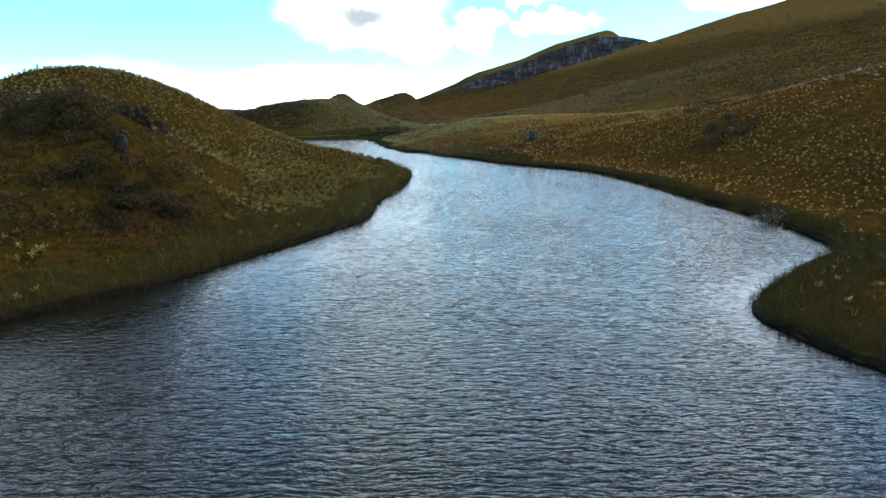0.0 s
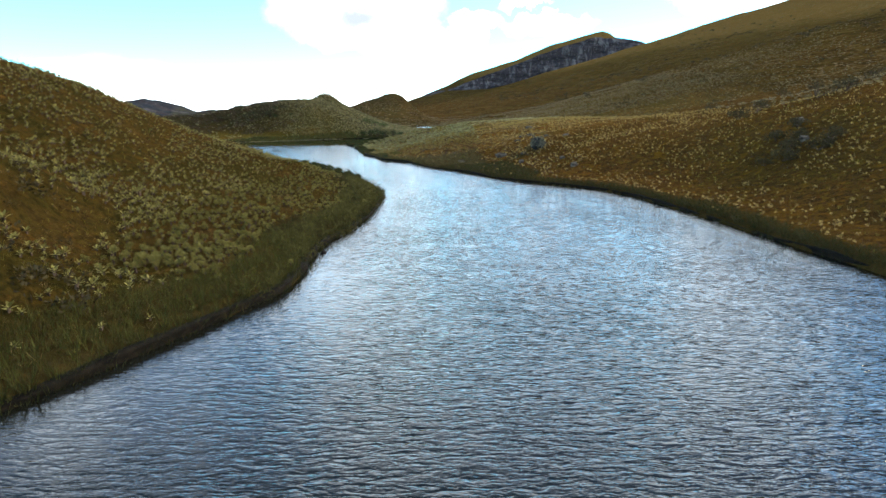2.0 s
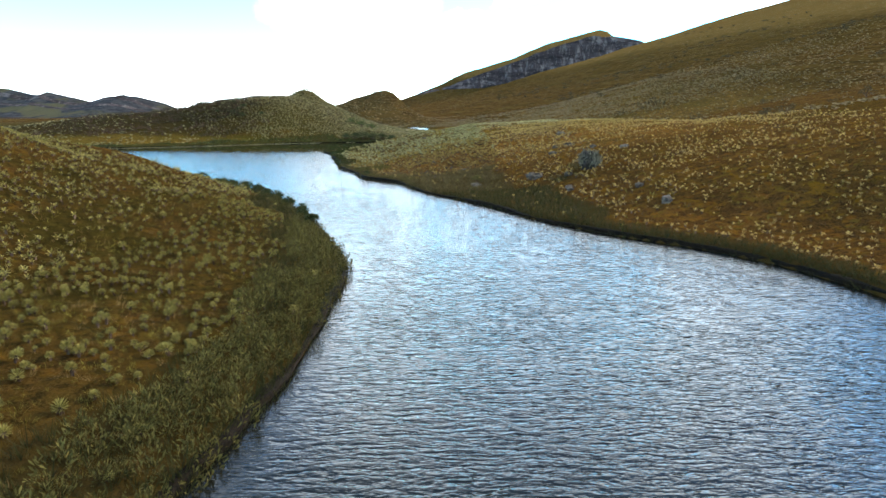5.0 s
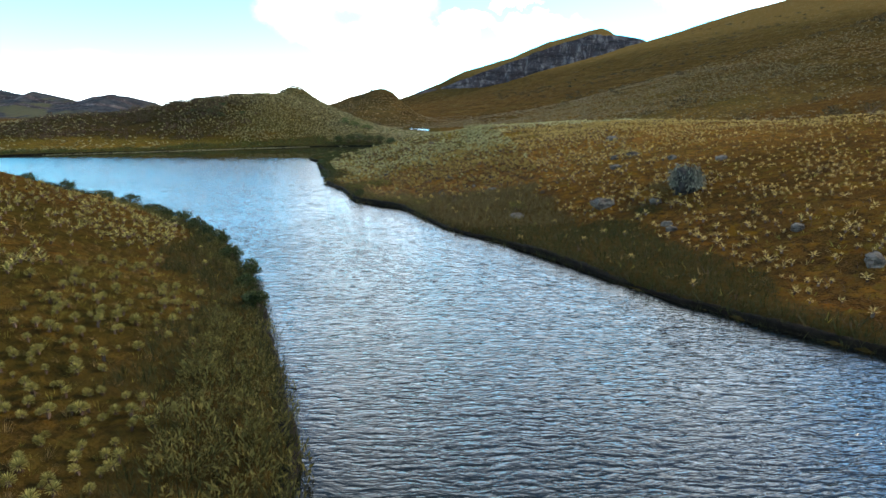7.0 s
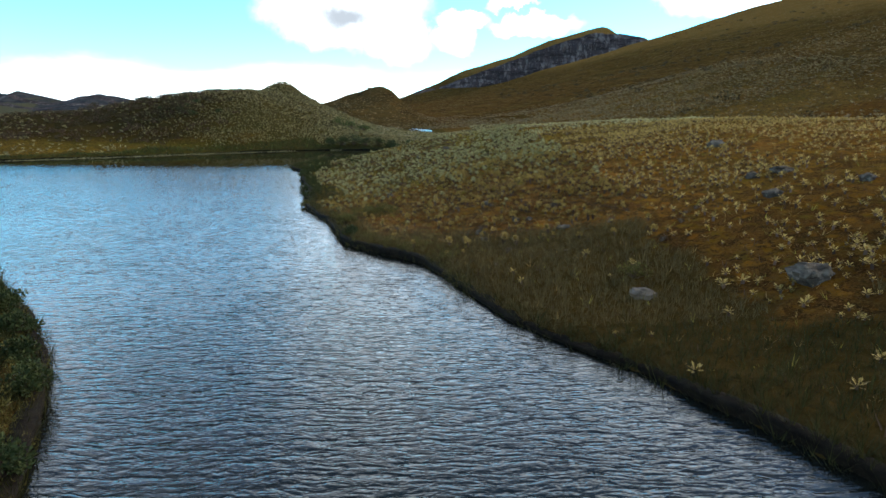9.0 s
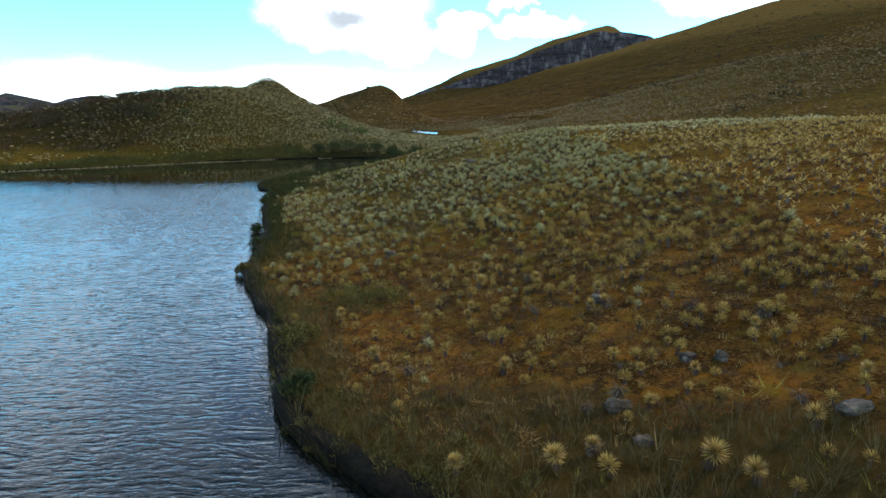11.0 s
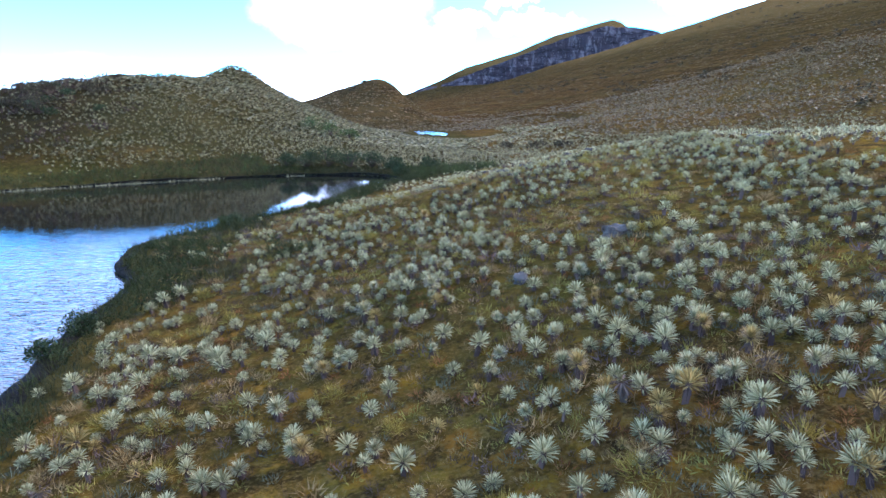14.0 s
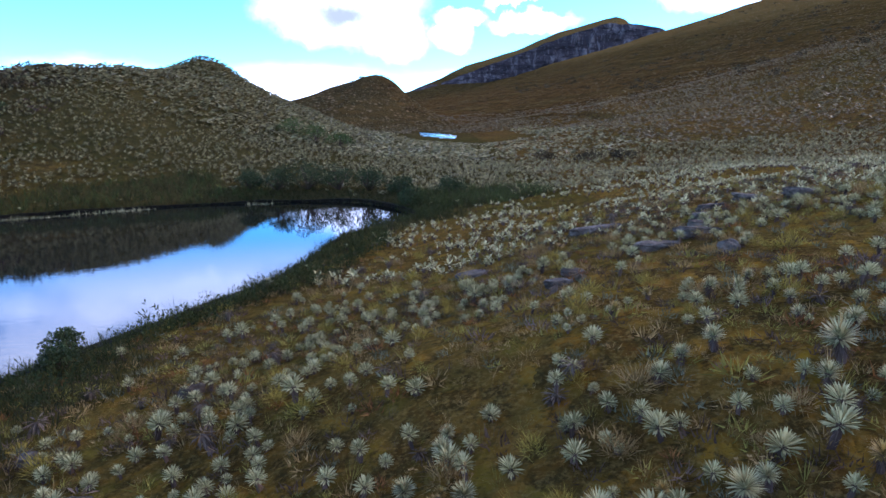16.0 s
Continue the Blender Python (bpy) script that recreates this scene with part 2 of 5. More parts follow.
def water_material():
    m, n, b = material("lagoon_water", 0.02, 0.5)
    b.inputs["Base Color"].default_value = (0.008, 0.009, 0.007, 1)
    b.inputs["IOR"].default_value = 1.333
    p = n.add("ShaderNodeNewGeometry").outputs["Position"]
    sp = n.add("ShaderNodeSeparateXYZ", {0: p})
    # wind ripples run across the channel; the inner bay and lee banks lie calm
    gust = n.ramp(n.noise(p, 0.05, 3.0, 0.6), 0.35, 0.65, 0.85, 1.1)
    calm = n.math("ADD", n.math("MULTIPLY", n.ramp(sp.outputs["Y"], 204.0, 236.0, 1.0, 0.025), n.ramp(sp.outputs["Y"], 95.0, 165.0, 1.0, 0.62)), n.ramp(sp.outputs["Y"], 320.0, 340.0, 0.0, 0.4))
    lee = n.add("ShaderNodeAttribute")
    lee.attribute_name = "open_water"
    rough_sea = n.math("MULTIPLY", n.math("MULTIPLY", gust, calm), lee.outputs["Fac"])
    # long low crests set slightly askew, broken by shorter wavelets and fine shiver
    skew = n.vec("ADD", p, n.vec("MULTIPLY", n.vec("SUBTRACT", n.noise(p, 0.35, 3.0, 0.6, color=True), (0.5, 0.5, 0.5)), (0.7, 0.7, 0.0)))
    w1 = n.noise(n.vec("MULTIPLY", skew, (0.42, 1.40, 1.0)), 2.5, 1.0, 0.5, 0.3)
    w2 = n.noise(n.vec("MULTIPLY", skew, (0.60, 1.40, 1.0)), 4.6, 2.0, 0.55, 0.3)
    w3 = n.noise(n.vec("MULTIPLY", p, (0.8, 1.3, 1.0)), 11.0, 2.0, 0.5)
    # sharpened crests
    c1 = n.math("SUBTRACT", 1.0, n.math("ABSOLUTE", n.math("MULTIPLY", n.math("SUBTRACT", w1, 0.5), 3.4)))
    c2 = n.math("SUBTRACT", 1.0, n.math("ABSOLUTE", n.math("MULTIPLY", n.math("SUBTRACT", w2, 0.5), 3.0)))
    h = n.math("ADD", n.math("ADD", n.math("MULTIPLY", w1, 0.75), n.math("MULTIPLY", c1, 0.10)), n.math("ADD", n.math("MULTIPLY", w2, 0.42), n.math("ADD", n.math("MULTIPLY", c2, 0.06), n.math("MULTIPLY", w3, 0.05))))
    node = n.add("ShaderNodeBump", {"Height": h, "Strength": n.math("MULTIPLY", rough_sea, 0.72, clamp=True), "Distance": 0.145})
    n.put(b.inputs["Normal"], node)
    return m


def leaf_material(name, a, c, rough=0.6, trans=0.25):
    """Leaves: two colours mixed plant by plant, and a little light through the blade."""
    m, n, b = material(name, rough, 0.1)
    r = n.add("ShaderNodeNewGeometry")
    p = r.outputs["Position"]
    k = n.math("ADD", n.math("MULTIPLY", r.outputs["Random Per Island"], 0.5), n.math("MULTIPLY", n.noise(p, 0.5, 3.0), 0.5))
    col = n.mix(n.ramp(k, 0.25, 0.75), a, c)
    n.put(b.inputs["Base Color"], col)
    t = n.add("ShaderNodeBsdfTranslucent", {"Color": col})
    s = n.add("ShaderNodeMixShader", {0: trans, 1: b, 2: t})
    out = [x for x in n.t.nodes if x.type == "OUTPUT_MATERIAL"][0]
    n.put(out.inputs[0], s)
    return m


def rock_material(name, dark, light, scale=1.0, upright=False):
    m, n, b = material(name, 0.95, 0.08)
    p = n.add("ShaderNodeNewGeometry").outputs["Position"]
    k = n.noise(n.vec("MULTIPLY", p, (1.0, 1.0, 0.3 if upright else 1.0)), 1.3 * scale, 7.0, 0.65, 0.5)
    strata = n.noise(n.vec("MULTIPLY", p, (0.5, 0.5, 3.0)), 0.9 * scale, 5.0, 0.6)
    c = n.mix(n.ramp(k, 0.45 if upright else 0.35, 0.68), dark, light)
    c = n.mix(n.ramp(strata, 0.50, 0.62, 0.0, 0.75), c, tuple(v * 0.45 for v in dark))
    lichen = n.ramp(n.noise(p, 4.0 * scale, 5.0, 0.6), 0.60, 0.68, 0.0, 0.6)
    c = n.mix(lichen, c, tuple(v * 1.5 for v in light))
    n.put(b.inputs["Base Color"], c)
    bump(n, b, n.math("ADD", k, n.math("MULTIPLY", strata, 0.6)), 0.8, 0.25 / scale)
    return m


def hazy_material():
    """Heath of the far hills, with aerial haze and sunlit drifts painted in."""
    m, n, b = material("hazed_far_heath", 1.0, 0.0)
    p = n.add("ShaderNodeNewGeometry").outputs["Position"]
    sunlit_drift = n.noise(n.vec("MULTIPLY", p, (1.0, 0.5, 2.0)), 0.018, 5.0, 0.6, 0.6)
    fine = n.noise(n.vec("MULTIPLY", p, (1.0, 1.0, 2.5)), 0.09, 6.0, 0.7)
    # blue-grey base holds the haze of distance, the pale drift holds sunlight
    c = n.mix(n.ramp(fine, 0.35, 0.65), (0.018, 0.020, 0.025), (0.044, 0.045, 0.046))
    c = n.mix(n.ramp(sunlit_drift, 0.50, 0.60, 0.0, 0.85), c, (0.062, 0.060, 0.033))
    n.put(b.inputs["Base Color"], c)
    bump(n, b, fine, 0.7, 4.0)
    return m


TURF = ground_material()
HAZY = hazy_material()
WATER = water_material()
ROSETTE = leaf_material("rosette_leaf", (0.138, 0.130, 0.055), (0.438, 0.402, 0.200))
MARSH = leaf_material("marsh_blade", (0.050, 0.040, 0.016), (0.112, 0.086, 0.034), 0.8, 0.2)
# copy of the ROSETTE leaf with warm light and white balance put into its colour
WARM_ROSETTE = leaf_material("warm_lit_rosette_leaf", (0.135, 0.092, 0.022), (0.375, 0.266, 0.080))
LEMON = leaf_material("yellow_green_rosette_leaf", (0.100, 0.088, 0.020), (0.300, 0.260, 0.076))
REED = leaf_material("bay_reed", (0.024, 0.038, 0.009), (0.066, 0.086, 0.020), 0.7, 0.25)
FLOATING = leaf_material("floating_plant", (0.13, 0.12, 0.045), (0.34, 0.31, 0.17), 0.6, 0.1)
SKIRT = leaf_material("dead_leaf_skirt", (0.038, 0.025, 0.018), (0.106, 0.072, 0.054), 0.9, 0.05)
STRAW = leaf_material("straw_grass", (0.115, 0.072, 0.022), (0.27, 0.185, 0.070), 0.8, 0.3)
OLIVE = leaf_material("olive_grass", (0.098, 0.086, 0.016), (0.225, 0.188, 0.036), 0.8, 0.3)
DULL = leaf_material("withered_grass", (0.035, 0.022, 0.014), (0.080, 0.052, 0.034), 0.9, 0.2)
SEDGE = leaf_material("sedge_blade", (0.015, 0.018, 0.005), (0.039, 0.038, 0.010), 0.7, 0.2)
GREEN_SEDGE = leaf_material("green_sedge_blade", (0.030, 0.032, 0.007), (0.082, 0.078, 0.018), 0.8, 0.25)
SHRUB = leaf_material("shrub_leaf", (0.018, 0.028, 0.010), (0.048, 0.062, 0.022), 0.7, 0.2)
STONE = rock_material("grey_stone", (0.044, 0.036, 0.028), (0.140, 0.119, 0.096))
CLIFF = rock_material("cliff_rock", (0.034, 0.027, 0.028), (0.120, 0.102, 0.096), 0.07, True)


# ---- the lie of the land ----
def spline(pts, n=6):
    """A smooth line through plan points."""
    p = np.array(pts, float)
    q = np.vstack([p[:1], p, p[-1:]])
    out = []
    for i in range(len(p) - 1):
        a, b_, c, d = q[i:i + 4]
        for t in np.arange(n) / n:
            out.append(0.5 * (2 * b_ + (c - a) * t + (2 * a - 5 * b_ + 4 * c - d) * t * t + (3 * b_ - a - 3 * c + d) * t ** 3))
    out.append(p[-1])
    return np.array(out)


LEFT_BANK = [(-70, -40), (-45, 5), (-28, 22), (-21.4, 30.8), (-16.6, 37.8), (-13.8, 44.3), (-10.6, 51.5), (-8.2, 57.5), (-6.8, 62.5), (-7.2, 72.5), (-6.1, 80),
             (-5.2, 87), (-5.1, 97), (-5.5, 104.5), (-7.3, 110.5), (-9.2, 116), (-12, 124), (-14.5, 129), (-17.6, 135.5), (-22, 142), (-31, 152), (-45, 166), (-66, 184), (-100, 200)]
FAR_BANK = [(-130, 214), (-105, 226), (-85, 237), (-65.5, 248), (-57, 254), (-47, 260), (-36.5, 265.8), (-28, 268), (-19.5, 268), (-15, 264.5), (-12.8, 260)]
RIGHT_BANK = [(-13.4, 257), (-15.5, 254.5), (-17.9, 249.5), (-19.2, 241.3), (-21.1, 236.2), (-24.4, 229.4), (-27.7, 223), (-26.7, 217.4), (-24.7, 214.5), (-23.6, 209.5),
              (-22.8, 204.5), (-20.5, 195.5), (-18.4, 187.5), (-17.7, 182.5), (-16.4, 175.8), (-13.2, 168.4), (-11.7, 163.2), (-10.2, 158.9), (-7.6, 156.3), (-5.0, 153.5), (-3.1, 148.8),
              (-0.3, 141.8), (3, 137), (7, 129.8), (11, 121.5), (16.6, 114), (21.5, 108.8), (24.9, 102), (27, 91), (28.2, 83), (29.3, 72), (30.7, 61), (30.9, 54),
              (29.6, 46), (22.4, 38.7), (18.3, 34.3), (17.1, 31.2), (17.4, 28.6), (18.7, 25), (23, 18), (40, 0), (70, -40)]
SHORE = np.vstack([spline(LEFT_BANK), spline(FAR_BANK), spline(RIGHT_BANK)])
POND = np.array([(-10.6 + 3.0 * math.cos(a) + 0.7 * math.cos(3 * a), 396 + 21 * math.sin(a) + 3 * math.sin(2 * a)) for a in np.linspace(0, 2 * math.pi, 28, endpoint=False)])
POND[:, 0] -= (POND[:, 1] - 398) * 0.22


def shore_distance(x, y, poly):
    """Metres from the waterline: positive on land, negative on the lake."""
    x, y = np.asarray(x, float), np.asarray(y, float)
    best, inside = np.full(x.shape, 1e9), np.zeros(x.shape, bool)
    for (ax, ay), (bx, by) in zip(poly, np.roll(poly, -1, axis=0)):
        ex, ey = bx - ax, by - ay
        t = np.clip(((x - ax) * ex + (y - ay) * ey) / (ex * ex + ey * ey + 1e-9), 0, 1)
        best = np.minimum(best, (x - ax - t * ex) ** 2 + (y - ay - t * ey) ** 2)
        if ey != 0:
            inside ^= ((ay > y) != (by > y)) & (x < ax + ex * (y - ay) / ey)
    return np.sqrt(best) * np.where(inside, -1, 1)


TABLE = np.random.RandomState(7).rand(256, 256)


def value_noise(x, y, size, seed=0):
    x, y = np.asarray(x, float) / size + seed * 17.3, np.asarray(y, float) / size + seed * 9.1
    i, j = np.floor(x).astype(int), np.floor(y).astype(int)
    u, v = x - i, y - j
    u, v = u * u * (3 - 2 * u), v * v * (3 - 2 * v)
    g = lambda a, b_: TABLE[a % 256, b_ % 256]
    return (g(i, j) * (1 - u) + g(i + 1, j) * u) * (1 - v) + (g(i, j + 1) * (1 - u) + g(i + 1, j + 1) * u) * v - 0.5


def fbm(x, y, size, octaves=4, seed=0):
    return sum(value_noise(x, y, size / 2 ** k, seed + k) / 2 ** k for k in range(octaves))


def hill(x, y, cx, cy, height, sx, sy, turn=0.0):
    c, s = math.cos(radians(turn)), math.sin(radians(turn))
    dx, dy = x - cx, y - cy
    u, v = (dx * c + dy * s) / sx, (dy * c - dx * s) / sy
    return height * np.exp(-0.5 * (u * u + v * v))


def softplus(u, k):
    return np.logaddexp(0, u / k) * k


def lies(lo, hi, v, soft):
    return 1 / (1 + np.exp(-np.clip((v - lo) / soft, -30, 30))) / (1 + np.exp(np.clip((v - hi) / soft, -30, 30)))


def height(x, y):
    x, y = np.asarray(x, float), np.asarray(y, float)
    d = shore_distance(x, y, SHORE)
    d2 = shore_distance(x, y, POND)
    land = np.clip(d, 0, None)
    z = 0.40 * (1 - np.exp(-land / 0.35))
    # side of the channel: the long right-hand slope
    xc = np.interp(y, (0, 105, 150, 178, 245, 262, 2000), (6, 6, -14, -48, -48, -10, -10))
    right = 1 / (1 + np.exp(-np.clip((x - xc) / 2.0, -40, 40)))
    fade = 1 / (1 + np.exp(np.clip((y - 264) / 6.0, -40, 40)))
    # flat marsh by the water, then a steady rise; steeper to the south, with a hollow behind the spur
    bank = 8.4 * np.tanh(0.24 * softplus(land - 6, 1.8) / 8.4) + 0.12
    bank = bank + 5.5 * np.tanh(0.23 * softplus(land - 8, 3) / 5.5) / (1 + np.exp(np.clip((y - 126) / 6, -40, 40)))
    bank = bank * (1 - 0.85 / (1 + np.exp(-np.clip((x - 46) / 7, -40, 40))) / (1 + np.exp(-np.clip((y - 195) / 15, -40, 40))))
    bank = bank + hill(x, y, -8, 220, 0.45, 9, 8) + hill(x, y, 8, 230, 0.4, 9, 9) - hill(x, y, 33, 249, 2.4, 11, 14)
    z = z + right * fade * bank * (1 - np.exp(-land / 4)) + (1 - right * fade) * 0.4 * (1 - np.exp(-land / 9))
    # the valley floor beyond the bay climbs to the right
    beyond = lies(284, 460, y, 9)
    z = z + beyond * (5 * np.tanh(0.2 * softplus(x - 2, 5) / 5) + 3 * np.tanh(0.05 * softplus(x - 55, 10) / 3) * lies(318, 460, y, 14))
    x0 = np.interp(y, (0, 100, 200, 290, 400, 740, 1500), (58, 56, 56, 52, 38, 5, -40))
    u = softplus(x - x0, 14)
    m = 0.205 * u + 0.00036 * u * u
    cap = np.interp(y, (0, 380, 900, 1150, 1300, 1500), (70, 101, 196, 174, 134, 114))
    m = cap * np.tanh(m / cap * 0.9) / 0.93
    rise = softplus(y - 440, 40) * 0.020 / (1 + np.exp(np.clip((-90 - x) / 25, -40, 40)))
    z = z + np.where(y < 1400, m, m * np.exp(-np.clip(y - 1400, 0, None) / 200)) + rise
    # hills of the left bank, and beyond the bay
    soft = 1 - np.exp(-land / 10)
    left = (hill(x, y, -26, 54, 7.0, 6, 8) + hill(x, y, -27, 68, 1.6, 5, 6) + hill(x, y, -30, 128, 1.2, 7, 9) + hill(x, y, -37, 141, 3.2, 7, 7) + hill(x, y, -17, 114, 1.9, 4.5, 7)
            - hill(x, y, -30, 102, 1.2, 6, 8) + hill(x, y, -14, 85, 0.9, 4, 6) + hill(x, y, -27, 52, 1.2, 4.5, 4.5) + hill(x, y, -29, 61, 0.5, 5, 5)
            - hill(x, y, -22, 45, 2.5, 4, 4) + hill(x, y, -36, 62, 1.9, 6, 6) - hill(x, y, -20, 62, 2.3, 4, 5) - hill(x, y, -36, 130, 1.3, 6, 6) - hill(x, y, -26, 96, 0.4, 6, 6))
    left = left + hill(x, y, -50.0, 98, 15.1, 16.5, 27) + hill(x, y, -112, 105, 8, 32, 32) + hill(x, y, -45, 45, 8.5, 11.5, 14) + hill(x, y, -40, 109, -0.4, 6, 9)
    bay = (hill(x, y, -56.5, 335, 13.3, 19, 33) + hill(x, y, -66, 307, 1.3, 8, 9) + hill(x, y, -54.8, 338, 4.2, 4.2, 8) + hill(x, y, -98, 292, 7.8, 42, 20) + hill(x, y, -80, 294, 1.8, 8, 9)
           + hill(x, y, -36, 290, -1.2, 12, 12) + hill(x, y, -58, 281, 1.7, 14, 10))
    hump = hill(x, y, -35, 485, 12.3, 16, 24) + hill(x, y, -30, 480, 5, 7.5, 9) + hill(x, y, -52, 472, 3.2, 12, 20) + hill(x, y, -75, 480, 6.5, 30, 30) + hill(x, y, -150, 460, 6, 60, 40)
    z = z + soft * (left + bay + hump)
    # roughness of the ground
    away = np.clip(np.hypot(x + 5, y - 150) / 300, 0, 5)
    z = z + np.clip(land / 6, 0, 1) * (fbm(x, y, 9, 4, 3) * 0.55 + fbm(x, y, 60, 4, 5) * 2.2 * np.clip(away - 0.3, 0, 2.2))
    # lake bed and pond
    z = np.where(d < 0, -0.25 - 1.8 * (1 - np.exp(np.minimum(d, 0) / 3)), z)
    pond = np.clip(d2, 0, None)
    flat = 1 - np.exp(-np.clip(pond - 1.0, 0, None) / 22)
    z = np.where(d2 < 40, 0.75 + 0.15 * (1 - np.exp(-pond / 1.0)) + (z - 0.9) * flat, z)
    return np.where(d2 < 0, -0.2, z)


def sedge_width(x, y):
    """How far the dark sedge reaches in from the waterline, by stretch of bank."""
    right = np.interp(y, (20, 40, 55, 100, 118, 130, 146, 154, 161, 172, 184, 190, 205, 210, 213, 220, 232, 245, 258, 264), (7, 6, 2.0, 1.5, 2.2, 7.0, 11.0, 14.0, 3.0, 1.4, 2.8, 1.6, 1.6, 3.8, 8.0, 7.5, 2.8, 3.2, 3.5, 8))
    left = np.interp(y, (20, 45, 62, 75, 90, 104, 125, 145, 200, 232, 300), (6, 5.0, 3.6, 4.2, 3.4, 4.6, 3.2, 2.0, 2.5, 5.0, 6.5))
    xc = np.interp(y, (0, 105, 150, 178, 238, 264, 2000), (6, 6, -14, -48, -48, -14, -14))
    return np.where(x > xc, right, left) * (1 + 1.1 * fbm(x, y, 7, 3, 11))


def graded(lo, hi, step, far_lo, far_hi, growth, most):
    mid = list(np.arange(lo, hi + step / 2, step))
    a, s = [lo], step
    while a[-1] > far_lo:
        s = min(s * growth, most)
        a.append(a[-1] - s)
    b_, s = [mid[-1]], step
    while b_[-1] < far_hi:
        s = min(s * growth, most)
        b_.append(b_[-1] + s)
    return np.array(a[:0:-1] + mid + b_[1:])


def grid_mesh(name, gx, gy, z, mat):
    me = bpy.data.meshes.new(name)
    ny, nx = z.shape
    co = np.stack([np.broadcast_to(gx, z.shape), np.broadcast_to(gy[:, None], z.shape), z], -1).reshape(-1, 3)
    i = np.arange(ny * nx).reshape(ny, nx)
    quads = np.stack([i[:-1, :-1], i[:-1, 1:], i[1:, 1:], i[1:, :-1]], -1).reshape(-1, 4)
    fill_mesh(me, co, quads, 4, True)
    me.materials.append(mat)
    return me


def fill_mesh(me, co, faces, corners, smooth, slots=None):
    """Vertices and faces of equal corner count into a mesh, in bulk."""
    me.vertices.add(len(co))
    me.vertices.foreach_set("co", np.ascontiguousarray(co, np.float32).ravel())
    me.loops.add(faces.size)
    me.loops.foreach_set("vertex_index", np.ascontiguousarray(faces, np.int32).ravel())
    me.polygons.add(len(faces))
    me.polygons.foreach_set("loop_start", np.arange(0, faces.size, corners, dtype=np.int32))
    me.polygons.foreach_set("use_smooth", np.full(len(faces), smooth))
    if slots is not None:
        me.polygons.foreach_set("material_index", np.ascontiguousarray(slots, np.int32))
    me.update(calc_edges=True)
    me.validate()


gx = graded(-75, 50, 0.85, -1900, 1300, 1.10, 23)
gy = graded(12, 292, 0.85, -260, 2100, 1.10, 20)
gx = np.concatenate([[-4500, -3000], gx, [2500, 4500]])
gy = np.concatenate([[-3500, -1500, -700], gy, [3000, 4700]])
GX, GY = np.meshgrid(gx, gy)
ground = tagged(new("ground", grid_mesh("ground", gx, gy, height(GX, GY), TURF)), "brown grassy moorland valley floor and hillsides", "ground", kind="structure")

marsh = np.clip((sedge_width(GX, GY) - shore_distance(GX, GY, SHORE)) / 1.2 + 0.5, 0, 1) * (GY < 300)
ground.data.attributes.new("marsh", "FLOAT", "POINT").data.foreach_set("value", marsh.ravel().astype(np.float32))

# the last two hill terms also put shade of the left hill into the turf
lush_and_shade = np.clip((0.75 * (GY < 135) + 0.12) / (1 + np.exp(np.clip((GX + 3) / 2, -30, 30))) * (GY < 215) + 0.85 * (GX < 0) * np.clip((GY - 225) / 30, 0, 1) * (GY < 420) + 1.2 * fbm(GX, GY, 22, 3, 77) + 1.3 * hill(GX, GY, -40, 52, 1.0, 14, 17) + hill(GX, GY, -24, 49, 1.0, 6, 5), 0, 1)
ground.data.attributes.new("lush_and_shade", "FLOAT", "POINT").data.foreach_set("value", lush_and_shade.ravel().astype(np.float32))

wx, wy = np.linspace(-140, 80, 111), np.linspace(-120, 272, 197)
wm = grid_mesh("water", wx, wy, np.zeros((197, 111)), WATER)
WX, WY = np.meshgrid(wx, wy)
lee = -shore_distance(WX, WY, SHORE)
lee = np.clip(np.interp(WY, (60, 130), (0.25, 0.6)) + 0.75 * lee / np.where(WX < 0, np.interp(WY, (45, 85), (14, 3.5)), 3.5), 0, 1)
wm.attributes.new("open_water", "FLOAT", "POINT").data.foreach_set("value", lee.ravel().astype(np.float32))
tagged(new("water", wm), "wind-rippled blue-grey water of a mountain lagoon", "water", kind="structure")
pm = grid_mesh("pond_water", np.linspace(-34, 8, 4), np.linspace(358, 440, 4), np.full((4, 4), 0.75), WATER)
pm.attributes.new("open_water", "FLOAT", "POINT").data.foreach_set("value", np.ones(16, np.float32))
tagged(new("pond_water", pm), "small bright pond among the moorland hills", "water", kind="structure")


